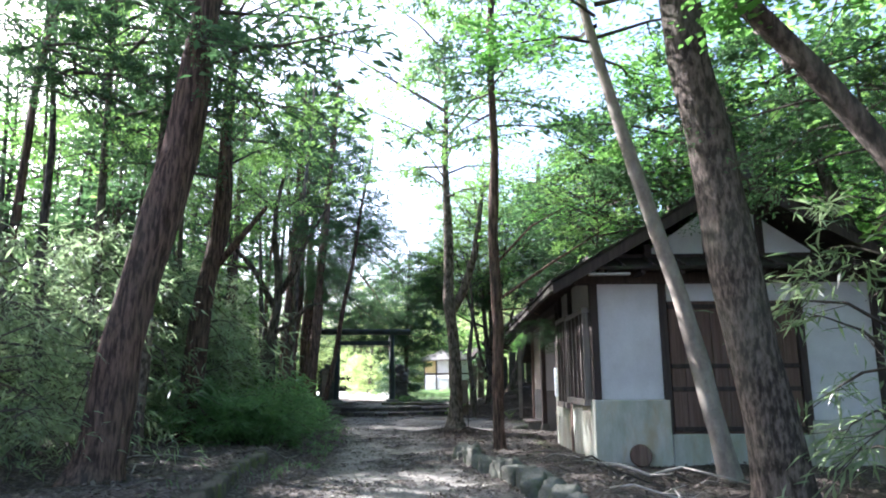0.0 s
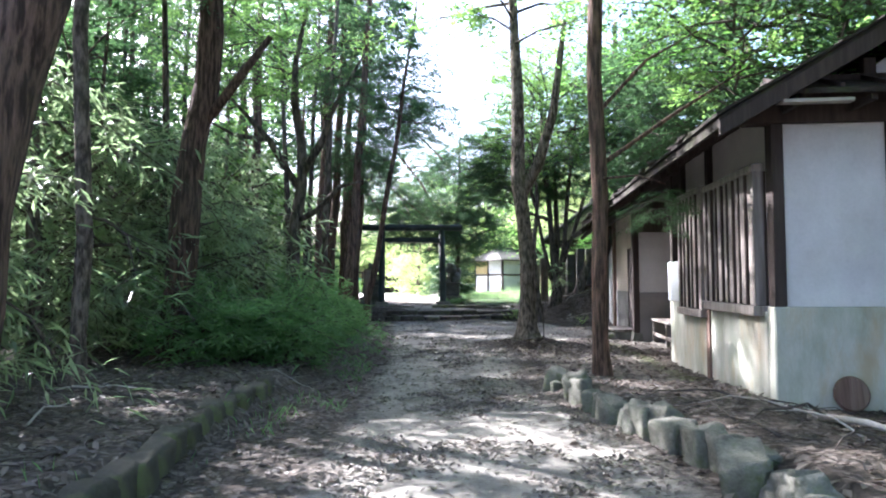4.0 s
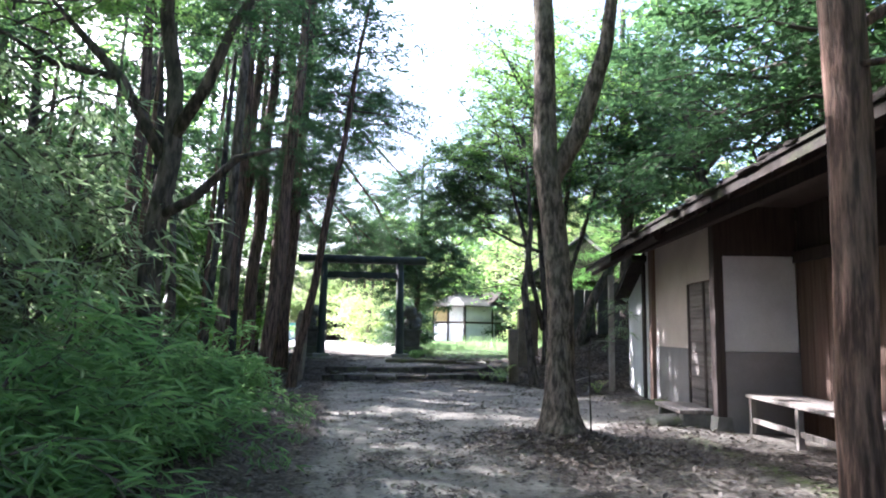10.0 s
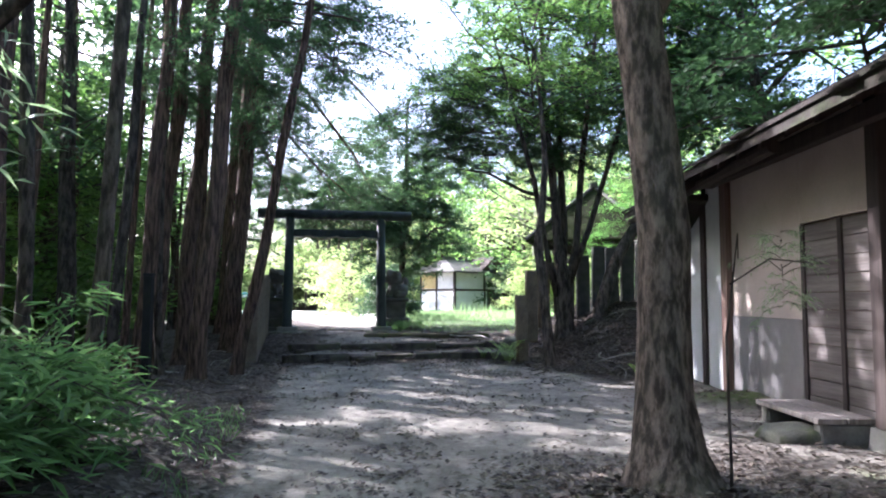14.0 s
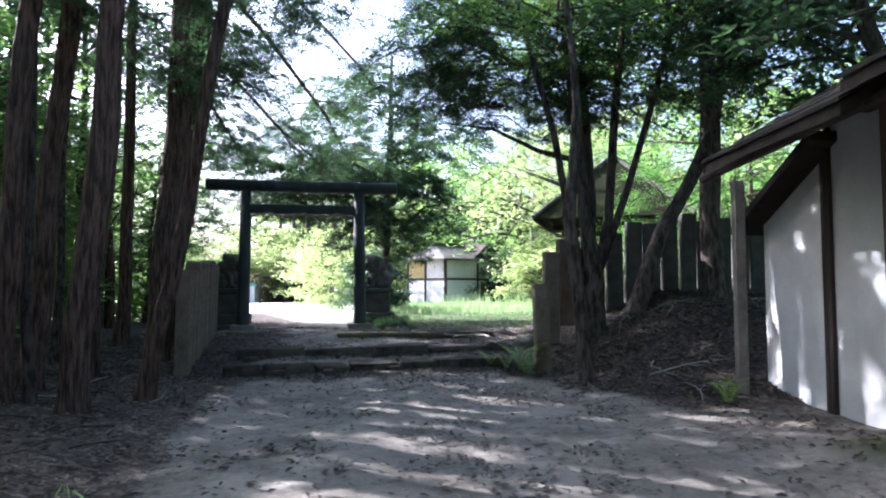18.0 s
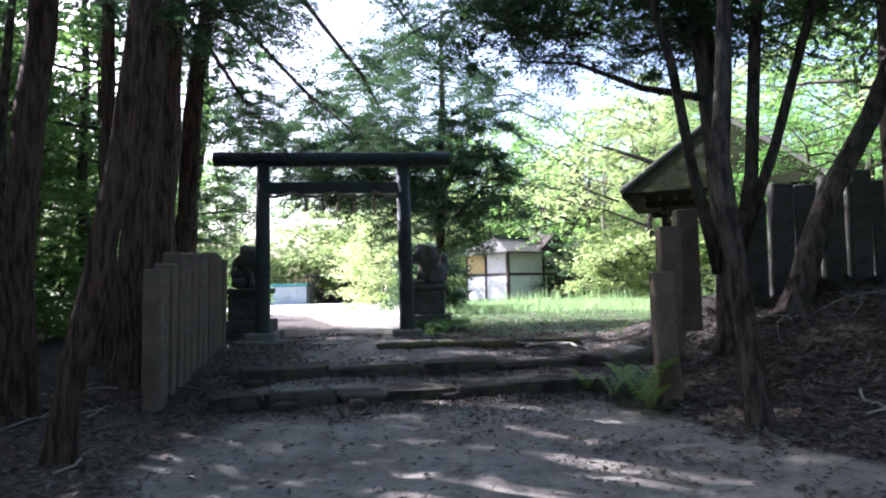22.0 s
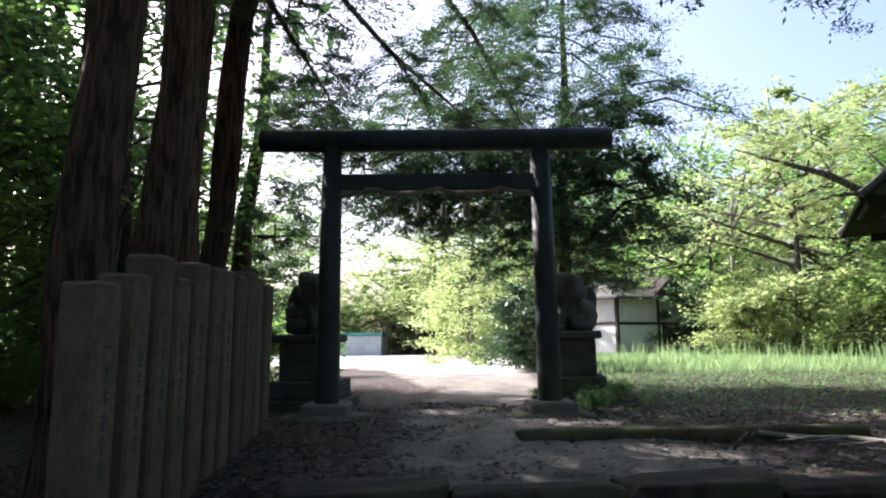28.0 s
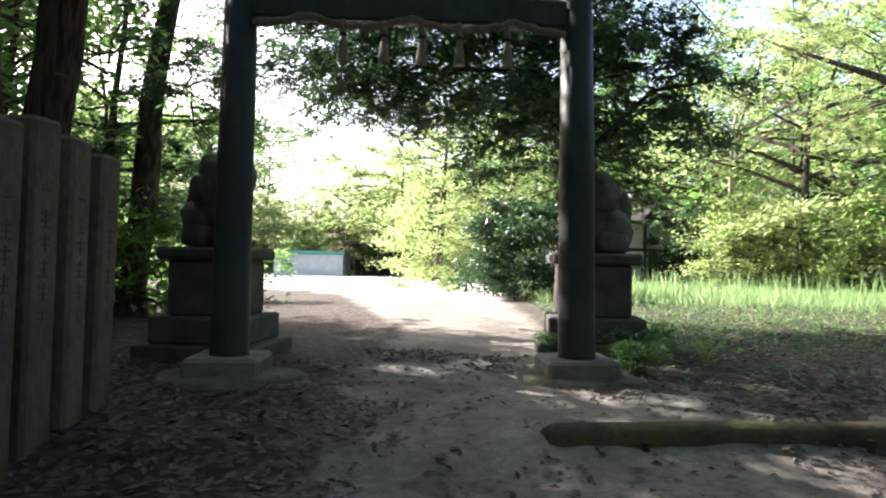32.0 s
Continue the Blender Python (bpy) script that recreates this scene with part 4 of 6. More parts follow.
def far_hut():
    h = thing("storehouse", pose(0.45, 53.6, 0.05, 0, 0, 40), "small far storehouse with white walls and a hipped grey roof", "storehouse")
    a, b = 4.9, 3.2
    part("wall", Shape().box((0, 0, -0.2), (a, 0.15, 1.5)).box((0, 0.15, -0.2), (0.15, b, 1.5)).box((a - 0.15, 0.15, -0.2), (a, b, 1.5)).box((0.15, b - 0.15, -0.2), (a - 0.15, b, 1.5)), M_WHITE_WALL, h, "whitewashed lower walls")
    part("upper_wall", Shape().box((0.02, 0.02, 1.5), (a - 0.02, 0.14, 2.6)).box((0.02, 0.14, 1.5), (0.14, b - 0.02, 2.6)).box((a - 0.14, 0.14, 1.5), (a - 0.02, b - 0.02, 2.6)).box((0.14, b - 0.14, 1.5), (a - 0.14, b - 0.02, 2.6)), M_PLASTER, h, "cream plaster upper walls")
    part("ochre_panel", Shape().box((-0.006, b * 0.52, 1.6), (0.02, b - 0.05, 2.55)), M_YELLOW_WALL, h)
    for u, v in ((0, 0), (a * 0.5, 0), (a - 0.1, 0), (0, b * 0.5), (0, b - 0.1)):
        part("post", Shape().box((u - 0.03, v - 0.03, -0.1), (u + 0.11, v + 0.11, 2.62)), M_TIMBER, h)
    part("band", Shape().box((-0.04, -0.04, 1.46), (a, 0.0, 1.58)), M_TIMBER, h)
    part("band", Shape().box((-0.04, 0.0, 1.46), (0.0, b, 1.58)), M_TIMBER, h)
    dd = part("door", Shape().box((a * 0.55, -0.03, 0.0), (a - 0.2, 0.0, 1.46)), M_TIMBER, h, "dark door opening")
    e = 0.52
    v = [(-e, -e, 2.55), (a + e, -e, 2.55), (a + e, b + e, 2.55), (-e, b + e, 2.55), (-e, -e, 2.63), (a + e, -e, 2.63), (a + e, b + e, 2.63), (-e, b + e, 2.63), (0.7, b / 2, 3.45), (a - 0.7, b / 2, 3.45)]
    part("roof", Shape().add(v, [(0, 3, 2, 1), (0, 1, 5, 4), (1, 2, 6, 5), (2, 3, 7, 6), (3, 0, 4, 7), (4, 5, 9, 8), (5, 6, 9), (6, 7, 8, 9), (7, 4, 8)]), M_TILE, h, "grey tiled hipped roof")
    part("small_gable", Shape().add([(a * 0.62 - 1.05, -0.35, 2.75), (a * 0.62 + 1.05, -0.35, 2.75), (a * 0.62, -0.35, 3.62), (a * 0.62 - 1.05, b / 2, 2.75), (a * 0.62 + 1.05, b / 2, 2.75), (a * 0.62, b / 2, 3.62)], [(0, 1, 2), (3, 5, 4), (0, 2, 5, 3), (1, 4, 5, 2), (0, 3, 4, 1)]), M_TIMBER, h, "dark gable in the roof")
    part("ridge", Shape().box((0.5, b / 2 - 0.1, 3.42), (a - 0.5, b / 2 + 0.1, 3.6), 0.03), M_TILE, h)
    return h


far_hut()


def far_shed():
    s = thing("shed", pose(-16.6, 65.5, 0.0, 0, 0, 4), "pale metal-sheet shed with a teal roof edge", "shed")
    part("wall", Shape().box((0, 0, -0.2), (4.0, 3.0, 1.25)), M_SHEET, s)
    for k in range(9):
        part("rib", Shape().box((0.1 + k * 0.46, -0.03, -0.1), (0.14 + k * 0.46, 0.0, 1.25)), M_SHEET, s)
    part("roof", Shape().box((-0.15, -0.3, 1.25), (4.15, 3.2, 1.45), 0.03), M_TEAL, s, "teal roof edge")
    o = thing("open_shed", pose(-12.3, 65.8, 0.0, 0, 0, 4), "dark open timber shed with a low roof", "shed")
    part("back", Shape().box((0, 2.4, -0.2), (3.6, 2.5, 1.9)), M_TIMBER, o)
    for u in (0, 1.7, 3.5):
        part("post", Shape().box((u, 0, -0.2), (u + 0.12, 0.12, 1.9)), M_TIMBER, o)
    part("brace", Shape().tube([(0.1, 0.05, 1.0), (0.7, 0.05, 1.85)], [0.05, 0.05], 6), M_TIMBER, o)
    part("roof", Shape().box((-0.3, -0.5, 1.9), (3.9, 2.8, 2.02)), M_ROOF, o)


far_shed()

# ---- trees ----


def leaf_quads(rng, pos, size, ratio, flat, droop=0.0, out=None):
    """Leaves as bent four-cornered blades round the points pos. flat: how level they lie (0 any way, 1 level)."""
    n = len(pos)
    nrm = rng.normal(size=(n, 3))
    nrm[:, 2] = np.abs(nrm[:, 2]) + flat * 3
    nrm /= np.linalg.norm(nrm, axis=1, keepdims=True)
    d = rng.normal(size=(n, 3)) * (1, 1, 0.5)
    if out is not None:
        d = d * 0.7 + out
    d[:, 2] -= droop
    d -= nrm * np.sum(d * nrm, axis=1, keepdims=True)
    d /= np.linalg.norm(d, axis=1, keepdims=True) + 1e-9
    s = np.cross(nrm, d)
    L = size * rng.uniform(0.65, 1.35, (n, 1))
    w = L * ratio
    mid = pos + d * L * 0.45 + nrm * L * 0.08
    return np.stack([pos, mid + s * w / 2, pos + d * L, mid - s * w / 2], 1)


def crown_meshes(name, seed, leaf_mat, height, radius, boughs, twigs, leaves, size, ratio, flat, droop, low=0.0, rise=0.25, spread=0.35, form="round", woody=True):
    """A crown without its trunk: boughs with side twigs, and leaves round the twigs. Returns its wood and its leaves."""
    rng = np.random.default_rng(seed)
    wood, pos, outs = Shape(), [], []
    for b in range(boughs):
        t = (b + rng.uniform(0, 0.9)) / boughs
        z0 = low + t * height
        if form == "cone":
            reach = radius * (1.0 - 0.75 * t) * rng.uniform(0.6, 1.2)
        else:
            reach = radius * (0.45 + 0.75 * math.sin(math.pi * min(1, t * 0.8 + 0.15))) * rng.uniform(0.55, 1.15)
        a = b * 2.4 + rng.uniform(-0.6, 0.6)
        d = np.array((math.cos(a), math.sin(a), 0))
        up = rise * reach * rng.uniform(0.0, 1.8)
        sag = droop * reach * rng.uniform(0.3, 1.3)
        bend = np.array((-d[1], d[0], 0)) * reach * rng.uniform(-0.25, 0.25)
        pts = [np.array((0, 0, z0)) + d * reach * s + bend * s * s + np.array((0, 0, up * s - sag * s * s)) + rng.normal(0, 0.05 * reach * s, 3) for s in (0, 0.33, 0.67, 1)]
        r0 = 0.008 + 0.012 * reach
        wood.tube(pts, [r0, r0 * 0.75, r0 * 0.45, r0 * 0.12], 4, False)
        for k in range(twigs):
            s = rng.uniform(0.22, 1.0)
            i = min(2, int(s * 3))
            f = s * 3 - i
            p = pts[i] * (1 - f) + pts[i + 1] * f
            a2 = a + rng.choice((-1, 1)) * rng.uniform(0.3, 1.4)
            ln = reach * spread * rng.uniform(0.4, 1.25)
            q = p + np.array((math.cos(a2) * ln, math.sin(a2) * ln, rng.uniform(-0.45, 0.5) * ln - droop * ln * 0.6))
            if woody:
                wood.tube([p, q], [r0 * 0.28, 0.004], 3, False)
            m = int(leaves * rng.uniform(0.3, 1.7))
            u = rng.uniform(0.1, 1.1, (m, 1))
            pos.append(p + (q - p) * u + rng.normal(0, 1, (m, 3)) * (0.17 * ln + 0.05) * (1, 1, 0.6))
            outs.append(np.repeat((q - p)[None] / (ln + 1e-6), m, 0))
    pos, outs = np.concatenate(pos), np.concatenate(outs)
    lv = Shape().quads(leaf_quads(rng, pos, size, ratio, flat, droop * 0.8, outs))
    return wood.mesh(name + "_boughs", M_TWIG), lv.mesh(name + "_leaves", leaf_mat)


CROWNS = {
    "cypress": [crown_meshes("cypress", 11 + k, M_LEAF_DARK, 8, 2.6, 34, 8, 19, 0.22, 0.31, 0.3, 0.4, 0, 0.25, 0.38, "cone") for k in range(3)],
    "oak": [crown_meshes("oak", 21 + k, M_LEAF, 6.0, 3.3, 25, 8, 32, 0.155, 0.46, 0.5, 0.15, 0, 0.5, 0.38) for k in range(3)],
    "maple": [crown_meshes("maple", 31 + k, M_LEAF_BRIGHT, 5.0, 3.6, 24, 9, 33, 0.145, 0.6, 1.2, 0.1, 0, 0.25, 0.42) for k in range(2)],
    "dark_oak": [crown_meshes("dark_oak", 71 + k, M_LEAF_DARK, 4.5, 3.2, 22, 8, 37, 0.18, 0.44, 0.5, 0.3, 0, 0.4, 0.36) for k in range(2)],
    "far_cypress": [crown_meshes("far_cypress", 81 + k, M_LEAF_DARK, 8, 2.6, 26, 7, 10, 0.36, 0.33, 0.3, 0.35, 0, 0.2, 0.4, "cone", False) for k in range(2)],
    "far_oak": [crown_meshes("far_oak", 85 + k, M_LEAF, 6.5, 3.4, 24, 9, 11, 0.26, 0.5, 0.5, 0.15, 0, 0.5, 0.45, "round", False) for k in range(2)],
    "sunny": [crown_meshes("sunny", 41 + k, M_LEAF_SUNLIT, 6.5, 4.0, 28, 8, 30, 0.2, 0.55, 0.5, 0.25, 0, 0.35, 0.27, "round", False) for k in range(3)],
    "sunny_shrub": [crown_meshes("sunny_shrub", 45 + k, M_LEAF_SUNLIT, 6.5, 4.0, 22, 8, 28, 0.3, 0.55, 0.35, 0.2, 0, 0.35, 0.42, "round", False) for k in range(2)],
    "understory": [crown_meshes("understory", 51 + k, M_LEAF_SASA, 3.2, 1.3, 18, 6, 11, 0.27, 0.12, 0.15, 0.8, 0.3, 0.7, 0.45) for k in range(3)],
    "sasa": [crown_meshes("sasa", 91 + k, M_LEAF_LOW, 0.8, 0.75, 16, 7, 15, 0.19, 0.17, 0.35, 0.5, 0.05, 0.8, 0.45) for k in range(2)],
    "scrub": [crown_meshes("scrub", 95 + k, M_LEAF, 1.3, 1.1, 14, 5, 14, 0.22, 0.4, 0.4, 0.3, 0.05, 0.6, 0.5, "round", False) for k in range(3)],
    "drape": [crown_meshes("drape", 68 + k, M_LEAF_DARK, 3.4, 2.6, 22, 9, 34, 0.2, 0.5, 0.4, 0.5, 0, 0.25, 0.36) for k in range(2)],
    "camellia": [crown_meshes("camellia", 99, M_LEAF_CAMELLIA_SHADE, 2.1, 1.3, 26, 8, 40, 0.15, 0.5, 0.3, 0.25, 0.05, 0.5, 0.5)],
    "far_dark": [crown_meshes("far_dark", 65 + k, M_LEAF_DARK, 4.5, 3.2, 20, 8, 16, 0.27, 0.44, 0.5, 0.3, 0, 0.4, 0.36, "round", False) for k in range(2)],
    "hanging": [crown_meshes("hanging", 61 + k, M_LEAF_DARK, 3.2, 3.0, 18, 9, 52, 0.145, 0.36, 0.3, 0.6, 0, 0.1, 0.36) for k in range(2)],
}
TREES = {"n": 0}


def tree(kind, pts, radii, crown_z, scale=1.0, bark=None, label="", segs=12, variant=None, name="tree", flare=1.5, group="", extra=(), crown_at=None, crowns=()):
    """A tree whose trunk runs through pts (metres, z from its base); its crown starts at crown_z up the trunk. crowns: further leafy masses on its limbs."""
    x, y = pts[0][0], pts[0][1]
    z = gz(x, y) - 0.12
    TREES["n"] += 1
    i = TREES["n"]
    t = thing(name, pose(x, y, z), label, "tree", group)
    loc = [(p[0] - x, p[1] - y, p[2]) for p in pts]
    fine, rad = [], []
    hs = [p[2] for p in loc]
    top = hs[-1]
    zs = [0, 0.12, 0.3, 0.6, 1.0] + list(np.linspace(1.6, top, max(5, int(top / (0.9 if segs > 8 else 2.0)))))
    for h in zs:
        wob = 0.03 * min(1, h)
        fine.append((float(np.interp(h, hs, [p[0] for p in loc])) + wob * math.sin(h * 1.7 + i), float(np.interp(h, hs, [p[1] for p in loc])) + wob * math.cos(h * 1.3 + i), h))
        rad.append(float(np.interp(h, hs, radii)) * (1 + (flare - 1) * math.exp(-h / 0.22)))
    tr = Shape().tube(fine, rad, segs, True, 0.3, i * 1.7)
    for pp, rr in extra:
        tr.tube([(a - x, b - y, c) for a, b, c in pp], rr, 8, True, 0.2, i)
    part("trunk", tr, bark or M_BARK, t, smooth=True)
    spots = list(crowns)
    if kind:
        cx = float(np.interp(crown_z, hs, [p[0] for p in pts])) if crown_at is None else crown_at[0]
        cy = float(np.interp(crown_z, hs, [p[1] for p in pts])) if crown_at is None else crown_at[1]
        spots.append((kind, (cx, cy, crown_z), scale))
    for j, (k, c, s) in enumerate(spots):
        wood_me, leaves = CROWNS[k][((variant if variant is not None else i) + j) % len(CROWNS[k])]
        m = pose(c[0] - x, c[1] - y, c[2], 0, 0, (i * 137 + j * 71) % 360) @ Matrix.Scale(s, 4)
        tagged(part("branch_frame", wood_me, None, t, at=m), kind="stuff")
        part("crown", leaves, None, t, at=m)
    return t


L_CYP, L_OAK = "tall cypress with a reddish brown furrowed trunk", "broadleaf tree with grey-brown bark and green leaves"
# trees beside the path
tree("cypress", [(-3.95, 7.85, 0), (-3.62, 8.1, 2.5), (-3.25, 8.3, 5.0), (-2.8, 8.6, 10.0)], [0.27, 0.23, 0.2, 0.1], 5.2, 1.0, M_BARK, "thick cypress leaning over the path from the leaf litter", crowns=[("hanging", (-3.3, 9.2, 5.0), 0.45), ("hanging", (-5.6, 9.6, 5.4), 0.5), ("hanging", (-4.4, 10.2, 6.2), 0.5)])
tree("oak", [(3.5, 7.2, 0), (3.15, 7.15, 2.5), (2.78, 7.1, 5.3), (2.5, 7.1, 9)], [0.28, 0.24, 0.22, 0.1], 6.0, 0.95, M_BARK_GREY, "thick rough-barked tree leaning beside the house")
tree("maple", [(3.72, 9.15, 0), (3.42, 9.15, 1.75), (3.0, 9.15, 3.25), (2.66, 9.15, 4.6), (2.2, 9.2, 6.3), (1.9, 9.3, 8)], [0.13, 0.12, 0.11, 0.1, 0.08, 0.04], 6.0, 0.8, M_BARK_PALE, "slender curved pale-barked tree before the house")
tree("cypress", [(1.05, 13.1, 0), (1.03, 13.1, 4), (1.05, 13.15, 12)], [0.112, 0.1, 0.05], 6.5, 0.75, M_BARK, "slim straight cypress beside the house",
     extra=[([(1.08, 13.1, 2.95), (2.2, 13.6, 3.75), (3.5, 14.2, 4.6)], [0.035, 0.028, 0.012]), ([(1.08, 13.1, 3.7), (1.8, 13.5, 4.5), (2.6, 13.8, 5.0)], [0.03, 0.022, 0.01]), ([(1.05, 13.05, 2.75), (1.5, 12.8, 2.75), (1.8, 12.6, 2.6)], [0.02, 0.014, 0.008])],
     crowns=[("oak", (3.4, 14.6, 4.0), 0.45), ("hanging", (1.8, 12.6, 2.1), 0.15)])
tree("oak", [(0.32, 17.44, 0), (0.28, 17.5, 1.5), (0.18, 17.55, 3.1), (0.1, 17.7, 6), (0.1, 17.9, 9)], [0.158, 0.146, 0.14, 0.11, 0.06], 6.0, 0.9, M_BARK_GREY, "forked rough-barked tree on a small mound",
     flare=2.3, extra=[([(0.18, 17.55, 2.9), (0.55, 17.5, 3.6), (0.85, 17.4, 4.6), (1.1, 17.4, 6.5)], [0.11, 0.11, 0.09, 0.05])])
tree("oak", [(-5.0, 13.2, 0), (-4.75, 13.2, 2.2), (-4.5, 13.3, 4.2), (-4.4, 13.4, 9)], [0.22, 0.2, 0.17, 0.07], 5.2, 0.9, M_BARK, "reddish-barked tree standing in bamboo grass",
     extra=[([(-4.6, 13.25, 3.4), (-4.1, 13.2, 4.0), (-3.5, 13.1, 4.7)], [0.08, 0.07, 0.04])], crowns=[("hanging", (-6.0, 13.4, 5.8), 0.5), ("hanging", (-6.6, 14.6, 2.9), 0.45)])
tree(None, [(5.6, 6.2, 0), (5.0, 6.1, 2), (4.0, 6.0, 3.7), (2.76, 6.0, 5.2), (2.0, 6.0, 7.0)], [0.15, 0.13, 0.12, 0.1, 0.05], 5, 1, M_BARK_DARK, "dark tree leaning far over beside the path", crowns=[("hanging", (4.6, 7.0, 3.6), 0.42), ("dark_oak", (2.4, 6.2, 6.0), 0.7)])
tree(None, [(-4.5, 17.6, 0), (-4.45, 17.6, 2.4), (-4.3, 17.6, 3.7), (-4.5, 17.6, 5.4), (-4.2, 17.7, 7.5)], [0.15, 0.13, 0.11, 0.07, 0.03], 5, 1, M_BARK_DARK, "crooked dark tree with spreading limbs in the bamboo",
     extra=[([(-4.45, 17.6, 2.5), (-4.0, 17.5, 2.7), (-3.5, 17.5, 3.2), (-3.0, 17.4, 3.3)], [0.07, 0.06, 0.045, 0.015]), ([(-4.3, 17.6, 3.5), (-3.9, 17.5, 4.1), (-3.6, 17.5, 4.9), (-3.0, 17.6, 6.0)], [0.08, 0.07, 0.05, 0.02]), ([(-4.4, 17.6, 3.2), (-5.0, 17.6, 4.2), (-5.9, 17.5, 5.2)], [0.08, 0.065, 0.02]), ([(-5.0, 17.6, 4.2), (-5.7, 17.4, 4.3), (-6.4, 17.2, 4.7)], [0.045, 0.035, 0.012])],
     crowns=[("oak", (-4.7, 17.8, 4.8), 0.42), ("oak", (-5.9, 17.6, 4.6), 0.45), ("hanging", (-3.5, 17.6, 4.9), 0.25), ("oak", (-6.9, 18.4, 5.0), 0.5)])
# clump of cypresses before the gateway
for x, y, r, dx, ht in ((-4.85, 24.4, 0.155, 0.9, 13), (-4.52, 25.5, 0.1, 1.8, 11), (-5.95, 24.9, 0.14, 0.6, 13), (-6.3, 26.2, 0.15, 0.9, 14), (-6.1, 27.2, 0.17, 0.7, 13), (-5.5, 28.5, 0.19, 0.7, 14), (-5.9, 29.9, 0.19, 0.8, 13), (-6.7, 32.2, 0.19, 1.2, 12), (-7.3, 23.0, 0.15, 0.2, 12)):
    low = [("hanging", (x + 0.7, y + 0.6, 4.6 + (y - 27) * 0.2), 0.45)] if y > 28 else [("hanging", (x + 0.3, y + 0.2, 5.3), 0.34)] if y > 24 else []
    if 27 < y < 30:
        low.append(("hanging", (x + 2.2, y + 0.8, 7.0), 0.55))
    tree("cypress", [(x, y, 0), (x + dx * 0.45, y, ht * 0.4), (x + dx, y + 0.1, ht)], [r, r * 0.82, r * 0.3], ht * 0.6, 0.7, M_BARK, L_CYP, group="cypress clump", crowns=low)
tree(None, [(-6.5, 31.4, 0), (-6.35, 31.5, 5), (-6.1, 31.6, 12)], [0.2, 0.17, 0.06], 5, 1, M_BARK, "tall cypress with long sweeping boughs over the gateway", group="cypress clump",
     extra=[([(-6.3, 31.5, 7.4), (-5.6, 32.6, 6.2), (-4.5, 33.5, 5.0), (-3.3, 34.1, 4.0)], [0.06, 0.05, 0.035, 0.01]),
            ([(-6.25, 31.5, 8.6), (-4.8, 32.9, 7.2), (-3.4, 33.8, 5.4), (-2.7, 34.2, 4.0)], [0.065, 0.055, 0.04, 0.01]),
            ([(-6.3, 31.5, 6.2), (-5.8, 32.5, 5.2), (-5.2, 33.2, 4.1)], [0.05, 0.04, 0.01]),
            ([(-6.2, 31.5, 9.4), (-4.4, 32.6, 8.4), (-2.6, 33.4, 6.6), (-1.6, 33.8, 5.2)], [0.06, 0.05, 0.035, 0.01]),
            ([(-4.5, 33.5, 5.0), (-4.1, 33.4, 4.4), (-3.9, 33.4, 3.9)], [0.02, 0.014, 0.006])],
     crowns=[("hanging", (-5.3, 33.0, 4.1), 0.26), ("hanging", (-4.4, 33.6, 4.5), 0.24), ("hanging", (-3.3, 34.0, 3.9), 0.24), ("hanging", (-3.5, 33.8, 5.0), 0.28), ("hanging", (-2.7, 34.1, 4.3), 0.26), ("hanging", (-4.9, 33.0, 6.4), 0.3), ("hanging", (-2.2, 33.6, 5.6), 0.34), ("hanging", (-5.7, 32.6, 5.0), 0.3), ("hanging", (-3.8, 33.2, 7.0), 0.36), ("hanging", (-1.6, 33.8, 5.0), 0.28)])
